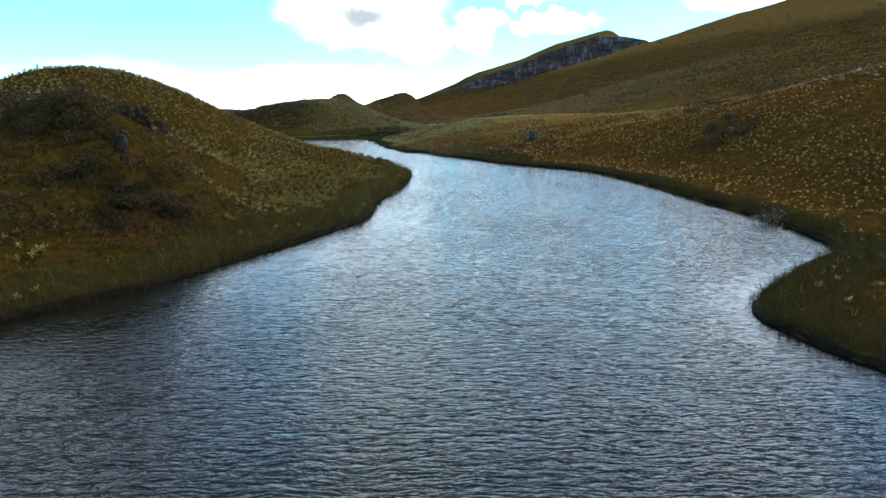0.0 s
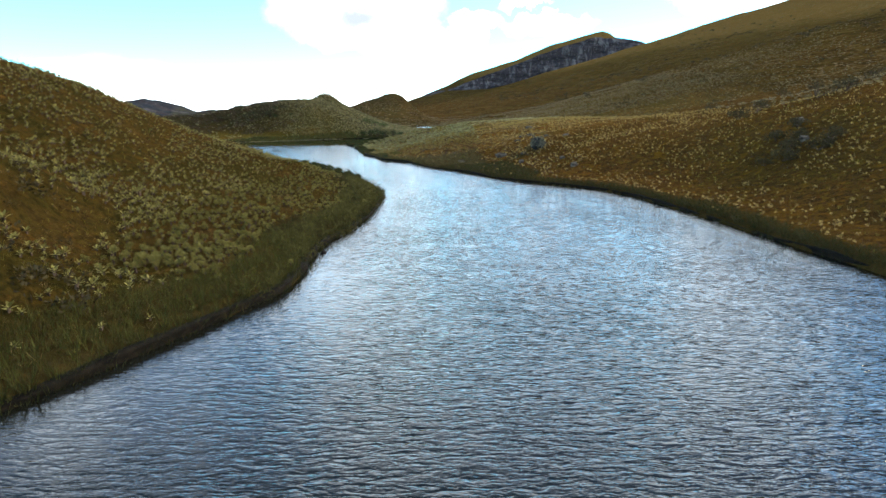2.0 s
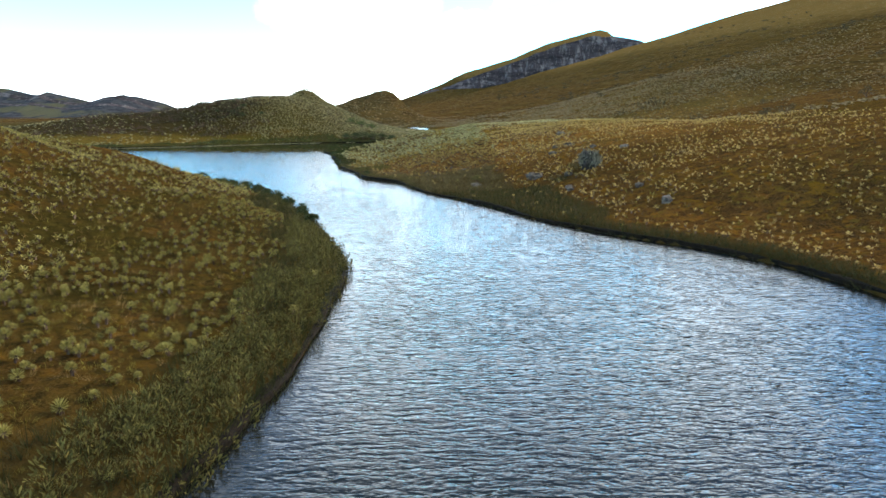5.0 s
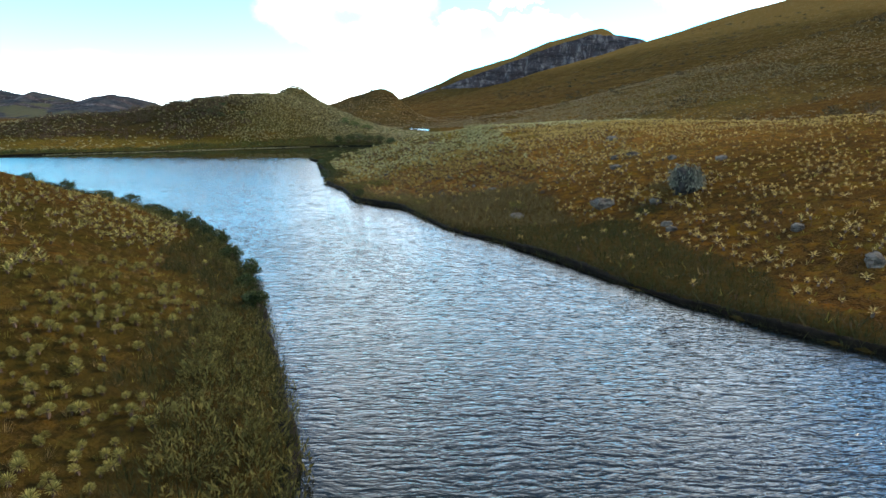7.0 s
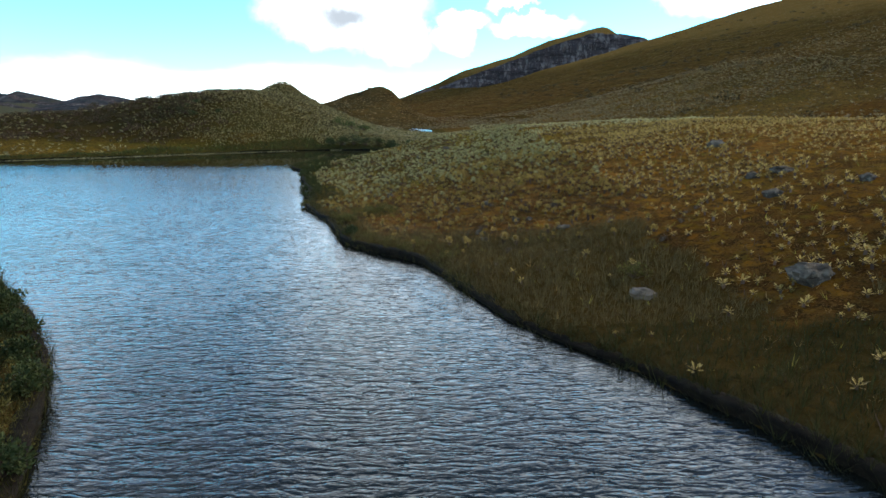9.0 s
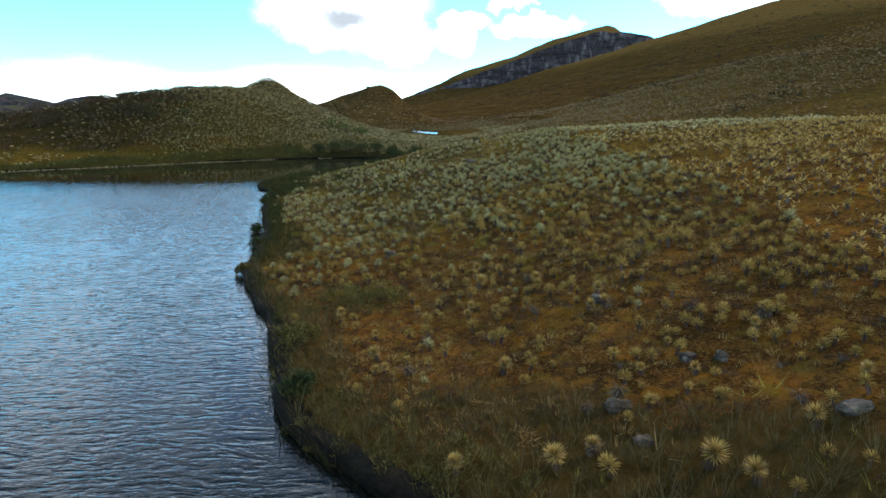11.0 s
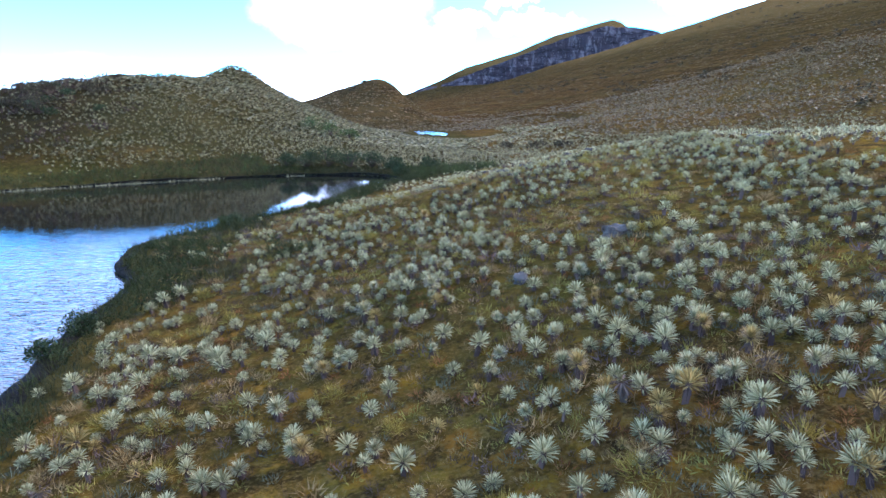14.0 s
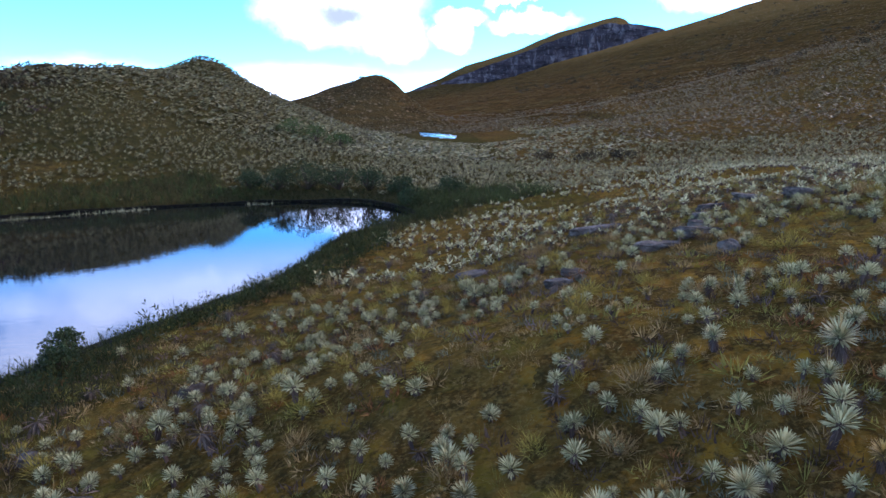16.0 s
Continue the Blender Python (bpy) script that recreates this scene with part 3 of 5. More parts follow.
# ---- the peat edge that the water has cut into the banks ----
def peat_edge():
    """A low, ragged, overhanging step along the whole waterline, faced with shade-darkened peat."""
    line = np.vstack([SHORE[:-1] * (1 - f) + SHORE[1:] * f for f in (0.0, 0.34, 0.67)]).reshape(3, -1, 2).transpose(1, 0, 2).reshape(-1, 2)
    way = np.roll(line, -1, 0) - np.roll(line, 1, 0)
    way /= np.linalg.norm(way, axis=1)[:, None] + 1e-9
    out = np.stack([way[:, 1], -way[:, 0]], -1)
    probe = line + out * 0.6
    out *= np.where(shore_distance(probe[:, 0], probe[:, 1], SHORE) < 0, 1.0, -1.0)[:, None]
    rag = fbm(line[:, 0], line[:, 1], 2.2, 3, 201)
    tall = np.clip(0.30 + 0.30 * fbm(line[:, 0], line[:, 1], 9, 3, 203), 0.12, 0.5)
    rows = [(0.02, -0.35 + 0 * rag), (0.05 + 0.25 * rag, 0.02 + 0 * rag), (0.09 + 0.3 * rag, tall * 0.75), (0.05 + 0.3 * rag, tall), (-0.45 + 0 * rag, tall * 0.95), (-0.9 + 0 * rag, tall * 0.5)]
    co = np.stack([np.concatenate([line + out * np.reshape(o, (-1, 1)), np.reshape(z, (-1, 1))], 1) for o, z in rows])
    nz, nx = co.shape[:2]
    i = np.arange(nx * nz).reshape(nz, nx)
    q = np.stack([i[:-1, :-1], i[:-1, 1:], i[1:, 1:], i[1:, :-1]], -1)
    me = bpy.data.meshes.new("bank_edge")
    fill_mesh(me, co.reshape(-1, 3), q.reshape(-1, 4), 4, True)
    me.materials.append(PEAT)
    return me


# peat kept near black: shade under the bank is put into its colour
PEAT = rock_material("shaded_peat", (0.005, 0.004, 0.003), (0.014, 0.011, 0.007), 2.0)
tagged(new("bank_edge", peat_edge()), "undercut peat edge along the water, with its shade put into the colour", "bank", kind="structure")


# ---- plants: templates ----
def part(name, me, mat, parent, label=""):
    """Links a mesh as one part under a thing."""
    if not me.materials:
        me.materials.append(mat)
    ob = new(name, me)
    ob.parent = parent
    if label:
        tagged(ob, label)
    return ob


def blade(base, way, up, length, width, droop=0.25, steps=3):
    """A lance-shaped leaf: points and triangles, bending down towards its tip."""
    way, up = np.array(way, float), np.array(up, float)
    side = np.cross(way, up)
    side /= np.linalg.norm(side) + 1e-9
    pts, tris = [], []
    for k in range(steps):
        s = k / steps
        c = base + way * length * s + up * (-droop * length * s * s)
        w = width * (0.55 + 1.1 * s * (1.15 - s) * 1.6) / 2
        pts += [c - side * w, c + side * w]
    pts.append(base + way * length + up * (-droop * length))
    for k in range(steps - 1):
        a = 2 * k
        tris += [(a, a + 1, a + 3), (a, a + 3, a + 2)]
    a = 2 * (steps - 1)
    tris.append((a, a + 1, a + 2))
    return np.array(pts), np.array(tris)


def paddle(base, way, up, length, width, droop=0.25):
    """A leaf of two triangles, widest past its middle."""
    side = np.cross(way, up)
    side /= np.linalg.norm(side) + 1e-9
    c = base + way * length * 0.68 - up * droop * length * 0.4
    return np.array([base, c - side * width * 0.5, base + way * length - up * droop * length, c + side * width * 0.5]), np.array([(0, 1, 2), (0, 2, 3)])


def merge(pieces):
    pts, tris, n = [], [], 0
    for p, t in pieces:
        pts.append(p)
        tris.append(t + n)
        n += len(p)
    return np.vstack(pts), np.vstack(tris)


def rosette(rng, leaves, radius, steps, base=0.0, fat=1.0, low=20.0, high=84.0):
    """Leaves set in a spiral, upright in the heart and drooping at the rim; its middle lies base metres over the foot."""
    out = []
    for i in range(leaves):
        f = (i + 0.5) / leaves
        az = i * 2.39996 + rng.uniform(-0.15, 0.15)
        el = radians(high - (high + low) * f ** 0.85 + rng.uniform(-6, 6))
        way = np.array([math.cos(az) * math.cos(el), math.sin(az) * math.cos(el), math.sin(el)])
        up = np.array([-math.cos(az) * math.sin(el), -math.sin(az) * math.sin(el), math.cos(el)])
        root = np.array([math.cos(az) * 0.03, math.sin(az) * 0.03, base + 0.05 - 0.09 * f])
        length, wide = radius * (0.76 + 0.30 * math.sin(math.pi * min(1, 0.25 + f * 0.75))) * rng.uniform(0.88, 1.1), 0.062 * fat * radius / 0.34
        if steps == 1:
            out.append(paddle(root, way, up, length, wide, 0.16 + 0.12 * f))
        else:
            out.append(blade(root, way, up, length, wide, 0.16 + 0.12 * f, steps))
    return merge(out)


def trunk(rng, tall, radius, sides=8, shards=22):
    """Stem wrapped in a skirt of dead hanging leaves."""
    rings = 3
    pts = [(math.cos(a) * r, math.sin(a) * r, z) for z, r in ((-0.15, radius * 0.5), (tall * 0.5, radius * 0.62), (tall + 0.02, radius * 0.6)) for a in np.linspace(0, 2 * math.pi, sides, endpoint=False)]
    tris = []
    for k in range(rings - 1):
        for i in range(sides):
            a, b_ = k * sides + i, k * sides + (i + 1) % sides
            tris += [(a, b_, b_ + sides), (a, b_ + sides, a + sides)]
    out = [(np.array(pts), np.array(tris))]
    for i in range(shards):
        az, z = rng.uniform(0, 2 * math.pi), tall * rng.uniform(0.45, 1.0)
        c, s = math.cos(az), math.sin(az)
        ln, out_way = min(z * 1.15 + 0.03, rng.uniform(0.18, 0.32)), rng.uniform(0.35, 0.85)
        out.append(blade(np.array([c * radius * 0.5, s * radius * 0.5, z]), np.array([c * out_way, s * out_way, -0.8]), np.array([c * 0.8, s * 0.8, out_way]), ln, 0.045, 0.12, 1))
    return merge(out)


def post(tall, radius):
    """The stem as seen from far: three faces."""
    p = [(math.cos(a) * radius, math.sin(a) * radius, z) for z in (-0.1, tall) for a in (0.0, 2.1, 4.2)]
    return np.array(p), np.array([(0, 1, 4), (0, 4, 3), (1, 2, 5), (1, 5, 4), (2, 0, 3), (2, 3, 5)])


def stalks(rng, base, count):
    """Dry flower stems over the rosette."""
    out = []
    for i in range(count):
        az, lean = rng.uniform(0, 6.28), rng.uniform(0.15, 0.55)
        way = np.array([math.cos(az) * lean, math.sin(az) * lean, 1.0])
        way /= np.linalg.norm(way)
        side = np.array([-math.sin(az), math.cos(az), 0])
        ln = rng.uniform(0.35, 0.6)
        p0 = np.array([0, 0, base])
        tip = p0 + way * ln
        out.append((np.array([p0 - side * 0.009, p0 + side * 0.009, tip + side * 0.006, tip - side * 0.006]), np.array([(0, 1, 2), (0, 2, 3)])))
        for k in range(4):
            out.append(blade(tip, np.array([math.cos(az + k * 1.6) * 0.8, math.sin(az + k * 1.6) * 0.8, 0.5]), np.array([0, 0, 1.0]), 0.07, 0.035, 0.2, 2))
    return merge(out)


def tuft(rng, blades, tall, spread, width, steps=2):
    """A clump of grass."""
    out = []
    for i in range(blades):
        az = rng.uniform(0, 2 * math.pi)
        el = radians(rng.uniform(90 - spread, 88))
        c, s = math.cos(az), math.sin(az)
        way = np.array([c * math.cos(el), s * math.cos(el), math.sin(el)])
        up = np.array([-c * math.sin(el), -s * math.sin(el), math.cos(el)])
        r = rng.uniform(0, 0.12)
        out.append(blade(np.array([c * r, s * r, -0.04]), way, up, tall * rng.uniform(0.6, 1.1), width, rng.uniform(0.1, 0.4), steps))
    return merge(out)


def stack(groups):
    """Several (points, triangles, slot) into one template."""
    pts, tris, slots, n = [], [], [], 0
    for p, t, s in groups:
        pts.append(p)
        tris.append(t + n)
        slots += [s] * len(t)
        n += len(p)
    return np.vstack(pts), np.vstack(tris), np.array(slots)


def tri_mesh(name, p, t, mats, slots=None):
    me = bpy.data.meshes.new(name)
    for m in mats:
        me.materials.append(m)
    fill_mesh(me, p, t, 3, False, slots)
    return me


def spread_out(name, templates, x, y, z, size, rng, mats, label, category, lean=0.12, parent=None):
    """Many plants as one mesh: each takes a template at random, turned, leant and scaled."""
    P, T, S, n = [], [], [], 0
    pick = rng.randint(0, len(templates), len(x))
    for k, (p, t, s) in enumerate(templates):
        w = np.where(pick == k)[0]
        if not len(w):
            continue
        a, m = rng.uniform(0, 2 * np.pi, len(w)), size[w][:, None]
        ca, sa = np.cos(a)[:, None], np.sin(a)[:, None]
        lx, ly = rng.normal(0, lean, (2, len(w)))[:, :, None]
        q = np.stack([(p[:, 0] * ca - p[:, 1] * sa) * m, (p[:, 0] * sa + p[:, 1] * ca) * m, np.broadcast_to(p[:, 2], (len(w), len(p))) * m], -1)
        q[..., 0] += lx * q[..., 2]
        q[..., 1] += ly * q[..., 2]
        q += np.stack([x[w], y[w], z[w]], -1)[:, None, :]
        P.append(q.reshape(-1, 3))
        T.append((t[None] + (np.arange(len(w)) * len(p))[:, None, None] + n).reshape(-1, 3))
        S.append(np.tile(s, len(w)))
        n += len(w) * len(p)
    ob = new(name, tri_mesh(name, np.vstack(P), np.vstack(T), mats, np.concatenate(S)))
    return tagged(ob, label, category, kind="stuff")


def jitter(x0, x1, y0, y1, cell, rng):
    """Points strewn over a field, about one to each cell."""
    X, Y = np.meshgrid(np.arange(x0, x1, cell), np.arange(y0, y1, cell))
    return X.ravel() + rng.uniform(0, cell, X.size), Y.ravel() + rng.uniform(0, cell, X.size)


rng = np.random.RandomState(21)
DISTANT = leaf_material("distant_rosette_leaf", (0.084, 0.074, 0.030), (0.260, 0.226, 0.102))
WITHERED = leaf_material("withered_leaf", (0.050, 0.036, 0.024), (0.125, 0.092, 0.064), 0.9, 0.05)
DIM = leaf_material("dull_rosette_leaf", (0.074, 0.055, 0.023), (0.180, 0.140, 0.064))
fine_shapes = []
for k in range(6):
    tall, rad = rng.uniform(0.24, 0.50), rng.uniform(0.30, 0.38)
    fine_shapes.append((tall, rad, rosette(rng, 140, rad * 0.93, 2, tall, 0.58, 0.0), trunk(rng, tall, 0.14, 7, 60), stalks(rng, tall + 0.1, 2 + k % 3)))
near_shapes = [stack([(*rosette(rng, 74, r * 0.93, 1, h, 0.80, -2.0), 0), (*trunk(rng, h, 0.14, 3, 16), 1)]) for h, r in ((0.22, 0.34), (0.32, 0.36), (0.42, 0.33), (0.16, 0.3))]
mid_shapes = [stack([(*rosette(rng, 10, r, 1, h, 2.5, -2.0, 76.0), 0), (*post(h, 0.10), 1)]) for h, r in ((0.14, 0.35), (0.22, 0.37), (0.28, 0.34))]
slope_shapes = [stack([(*rosette(rng, 9, r, 1, h, 3.6, -2.0, 76.0), 0)]) for h, r in ((0.12, 0.30), (0.18, 0.32), (0.2, 0.28))]
far_shapes = [stack([(*rosette(rng, 4, r, 1, h, 7.0, -4.0, 60.0), 0)]) for h, r in ((0.10, 0.40), (0.18, 0.44))]

# ---- where they grow ----
X, Y = jitter(-75, 62, 18, 292, 0.64, rng)
D = shore_distance(X, Y, SHORE)
clump = fbm(X, Y, 6.5, 3, 31)
bare = fbm(X, Y, 26, 3, 41)
keep_p = 0.37 + 0.75 * clump + 0.85 * fbm(X, Y, 2.6, 2, 33) + 0.3 * bare
keep_p = keep_p + (0.16 + 0.20 * lies(164, 212, Y, 5)) * lies(164, 262, Y, 5) * (X > -40) + 0.25 * (X < -8) * lies(52, 116, Y, 6) - 0.05 * lies(100, 162, Y, 6) * (X > -12) - 0.12 * lies(190, 208, Y, 4) * lies(-4, 5, X, 1) - 0.2 * lies(208, 236, Y, 4) * lies(-5, 6, X, 1.5) + 0.16 * lies(186, 262, Y, 5) * (X > 5) - 0.8 * hill(X, Y, -22.5, 216.5, 1.0, 3.0, 4.0) - 0.9 * hill(X, Y, -10.6, 169.8, 1.0, 2.8, 1.5)
keep_p = keep_p - 0.75 * hill(X, Y, -29, 51, 1.0, 5, 5) - 0.3 * lies(10, 60, Y, 4) * (X < -20) - 0.35 * hill(X, Y, -40, 48, 1.0, 12, 14) - 0.7 * hill(X, Y, -22, 48, 1.0, 5, 4)
keep_p = np.where(Y > 264, keep_p * 0.6 + 0.60, keep_p)
keep_p = np.where((Y > 255) & (X < -50), keep_p * np.interp(X, (-66, -52), (0.45, 1.0)), keep_p)
keep_p = keep_p + 0.22 * lies(-25, -9, X, 1.5) * lies(56, 78, Y, 2)
keep_p = keep_p * np.interp(X + 12 * fbm(X, Y, 18, 3, 35), (30, 60), (1.0, 0.5))
sw = sedge_width(X, Y)
keep_p = np.where(D < sw, 0.035, keep_p)
ok = (rng.rand(X.size) < keep_p) & (D > 0.7)
X, Y, D = X[ok], Y[ok], D[ok]
BIG = ((-3.2, 156.1), (0.3, 155.6), (-2.2, 156.6), (3.4, 156.6), (5.6, 158.2))   # large plants at the foot of the spur
X, Y = np.append(X, [a for a, b_ in BIG]), np.append(Y, [b_ for a, b_ in BIG])
D = shore_distance(X, Y, SHORE)
Z = height(X, Y)
size = np.clip(rng.normal(0.60, 0.14, X.size), 0.34, 1.1) * np.where(rng.rand(X.size) < 0.04, 1.25, 1.0)
size = size * np.where((X > -14) & (X < 10) & (Y > 150) & (Y < 172), 1.05, 1.0)
size = np.minimum(size * np.interp(Y, (164, 180, 208, 220), (1.0, 1.14, 1.12, 0.95)), np.where(Y > 174, 1.05, 1.3)) * np.where((X < -4) & (Y < 132), np.interp(Y, (75, 95), (1.2, 0.92)), 1.0)
size[-len(BIG):] = (1.05, 1.15, 0.8, 0.9, 0.8)

# the plants nearest to the flight, one by one, over the spur of the right-hand bank
core = np.where((X > -13.5) & (X < -1.0) & (Y > 186) & (Y < 228) & (D > sedge_width(X, Y)))[0]
core = core[rng.permutation(len(core))[:230]]
front = np.where((X > -11) & (X < 6) & (Y > 152) & (Y < 172))[0]
front = np.unique(np.append(front[rng.permutation(len(front))[:70]], np.arange(X.size - len(BIG), X.size)))
single = np.concatenate([core, front])
base_things = []
for k, (tall, rad, ros, tru, stk) in enumerate(fine_shapes):
    leafage = WARM_ROSETTE if k in (1, 4) else ROSETTE
    e = tagged(new("giant_rosette_plant"), ("silvery-green giant rosette plant on a dark shaggy stem", "woolly rosette plant tinted by warm light, with a grey skirt of dead leaves",
               "silver rosette plant with dry flower stems")[k % 3], "plant", "rosette plants on the moor")
    part("leaf_rosette", tri_mesh("leaf_rosette", *ros, [leafage]), leafage, e)
    part("stem_with_dead_leaves", tri_mesh("stem_with_dead_leaves", *tru, [SKIRT]), SKIRT, e)
    if k % 3 == 2:
        part("flower_stalk", tri_mesh("flower_stalk", *stk, [STRAW]), STRAW, e)
    base_things.append(e)
used = set()
for j, i in enumerate(single):
    m = Matrix.LocRotScale((X[i], Y[i], Z[i]), Euler((rng.normal(0, 0.12), rng.normal(0, 0.12), rng.uniform(0, 6.28))), None)
    kind = (j % 2 * 3 + 1) if Y[i] < 172 else (0, 2, 3, 5)[j % 4] if j % 9 else 4
    src = base_things[kind]
    src.scale = (1, 1, 1)
    if kind in used:
        ob = copy_thing(src, m)
    else:
        used.add(kind)
        ob = src
    ob.matrix_basis = m @ Matrix.Scale(float(size[i]), 4)

rest = np.ones(X.size, bool)
rest[single] = False
close = rest & (((X > -24) & (X < 10) & (Y > 152) & (Y < 234)) | ((X < -4) & (X > -19) & (Y > 60) & (Y < 126)))
w = np.where(close)[0]
west = (X < -3.5) & (Y < 150)
# plants short of this line get the leaf tinted by warm light
north = Y + 9 * fbm(X, Y, 20, 2, 15) + rng.normal(0, 9, X.size) > np.where(X > 10, np.where(Y > 205, 205, 300), 183)
for near, pale, name, label in ((True, True, "rosette_plants_near", "many silvery-green rosette plants in rough grass"), (True, False, "warm_lit_rosette_plants_near", "many rosette plants in rough grass, warm light tinted into the leaves"),
                                (False, True, "rosette_plants_on_banks", "scattered pale rosette plants on grassy banks"), (False, False, "warm_lit_rosette_plants_on_banks", "scattered rosette plants on grassy banks, warm light tinted into the leaves")):
    w = np.where(rest & (close == near) & (north == pale) & ~west & ((X < 24) | (Y > 195)) & (Y <= 263))[0]
    spread_out(name, near_shapes if near else mid_shapes, X[w], Y[w], Z[w], size[w], rng, [ROSETTE if pale else WARM_ROSETTE, SKIRT], label, "plants")
w = np.where(rest & (Y > 263))[0]
spread_out("rosette_plants_beyond_bay", slope_shapes, X[w], Y[w], Z[w], size[w] * 1.5, rng, [DISTANT], "dense grey-green rosette plants beyond the bay", "plants")
w = np.where(rest & (X >= 24) & (Y <= 195))[0]
spread_out("warm_lit_rosette_plants_on_slope", slope_shapes, X[w], Y[w], Z[w], size[w] * 0.95, rng, [WARM_ROSETTE], "scattered rosette plants on the lower slope, warm light tinted into the leaves", "plants")
for near, name in ((True, "yellow_green_rosette_plants_near"), (False, "yellow_green_rosette_plants")):
    w = np.where(rest & (close == near) & west)[0]
    spread_out(name, near_shapes if near else mid_shapes, X[w], Y[w], Z[w], size[w], rng, [LEMON, SKIRT], "yellow-green rosette plants crowding the hill by the channel", "plants")
# hill beyond the bay, valley floor and the long slope
x1, y1 = jitter(-120, -4, 292, 372, 0.80, rng)
p1 = (0.92 + 0.8 * fbm(x1, y1, 9, 3, 51)) * np.where(y1 < 312, np.interp(x1, (-78, -62), (0.15, 1.0)), 1.0)
x2, y2 = jitter(-60, 130, 292, 560, 1.35, rng)
p2 = (0.66 + 0.9 * fbm(x2, y2, 20, 3, 61)) * np.interp(y2 + 60 * fbm(x2, y2, 40, 3, 63), (400, 540), (1.0, 0.0))
x3, y3 = jitter(62, 240, 60, 480, 1.75, rng)
p3 = (0.42 + 0.9 * fbm(x3, y3, 28, 3, 71)) * np.interp(x3, (62, 110), (1.5, 1.0)) * np.interp(x3 + 25 * fbm(x3, y3, 40, 3, 73), (120, 225), (1.0, 0.0)) * np.interp(y3 + 60 * fbm(x3, y3, 50, 3, 75), (360, 470), (1.0, 0.0))
x4, y4 = jitter(-150, -75, 40, 292, 1.7, rng)
p4 = 0.45 + 0.8 * fbm(x4, y4, 12, 3, 81)
xa, ya, pa = np.concatenate([x1, x2, x3, x4]), np.concatenate([y1, y2, y3, y4]), np.concatenate([p1, np.where((x2 < -4) & (y2 < 372), 0, p2), p3, p4])
da = np.minimum(shore_distance(xa, ya, SHORE), shore_distance(xa, ya, POND))
ok = (rng.rand(xa.size) < pa) & (da > 3) & ~((np.abs(xa + 5) < 16) & (ya > 340) & (ya < 400))
xa, ya = xa[ok], ya[ok]
slope = (xa > 20) | (ya > 400)
for where, leafage, name, label in ((~slope, DISTANT, "rosette_plants_on_hills", "distant pale rosette plants dotting the brown hills"), (slope, DIM, "rosette_plants_on_slope", "distant dull rosette plants on the long slope")):
    spread_out(name, far_shapes, xa[where], ya[where], height(xa[where], ya[where]), np.clip(rng.normal(1.08, 0.24, where.sum()), 0.5, 1.7), rng, [leafage], label, "plants")

# ---- grass ----
straw = []
for k in range(9):
    p, t = tuft(rng, 18, (0.30, 0.36, 0.24)[k % 3], (58, 45, 75)[k % 3], 0.020, 1)
    straw.append((p, t, np.full(len(t), (0, 0, 0, 0, 1, 0, 2, 1, 2)[k])))
coarse = [tuft(rng, 6, 0.42, 65, 0.068, 1) for k in range(3)]
coarse = [(p, t, np.full(len(t), k)) for k, (p, t) in enumerate(coarse)]
gx1, gy1 = jitter(-25, 8, 159, 238, 0.54, rng)
gx2, gy2 = jitter(-22, -4, 54, 126, 0.42, rng)
for gxx, gyy, name, mats, label in ((gx1, gy1, "tussock_grass", [STRAW, OLIVE, DULL], "straw-brown tussock grass between the plants"),
                                    (gx2, gy2, "olive_grass", [OLIVE, STRAW, SEDGE], "olive-green rough grass on the bank")):
    gd = shore_distance(gxx, gyy, SHORE)
    ok = (gd > np.minimum(sedge_width(gxx, gyy), 2.0)) & (rng.rand(gxx.size) < 0.75 + 0.9 * fbm(gxx, gyy, 4, 3, 91))
    gxx, gyy = gxx[ok], gyy[ok]
    spread_out(name, straw, gxx, gyy, height(gxx, gyy), np.clip(rng.normal(0.85, 0.30, gxx.size), 0.3, 1.8), rng, mats, label, "grass", 0.2)
# rounded golden-green cushions and withered grey plants among the rosettes
RUST = leaf_material("russet_grass", (0.085, 0.034, 0.010), (0.20, 0.092, 0.024), 0.8, 0.2)
LILAC = leaf_material("dead_leaf_litter", (0.060, 0.040, 0.030), (0.135, 0.092, 0.072), 0.9, 0.05)
HOARY = leaf_material("hoary_cushion", (0.050, 0.053, 0.026), (0.130, 0.126, 0.070), 0.8, 0.1)


def fuzz(rng, hairs, wide, tall, length, width):
    """A soft low mound: short blades standing out all over a dome."""
    out = []
    for i in range(hairs):
        az, el = i * 2.39996, math.acos(rng.uniform(0.05, 1.0))
        d = np.array([math.cos(az) * math.sin(el), math.sin(az) * math.sin(el), math.cos(el)])
        foot = d * np.array([wide, wide, tall]) * rng.uniform(0.25, 0.75)
        way = d + rng.normal(0, 0.5, 3) + np.array([0, 0, 0.35])
        way /= np.linalg.norm(way)
        up = np.cross(way, rng.normal(0, 1, 3))
        up /= np.linalg.norm(up)
        out.append(blade(foot, way, up, length * rng.uniform(0.7, 1.3), width, 0.2, 1))
    return merge(out)


HEAP = [OLIVE, STRAW, RUST, HOARY, LILAC, DULL]
cushion = []
for k in range(14):
    p, t = fuzz(rng, 27, rng.uniform(0.22, 0.36), rng.uniform(0.10, 0.20), 0.145, 0.047)
    cushion.append((p, t, np.full(len(t), (0, 1, 2, 3, 4, 5, 0, 1, 3, 0, 5, 1, 3, 5)[k])))
cx1, cy1 = jitter(-26, 10, 157, 242, 0.43, rng)
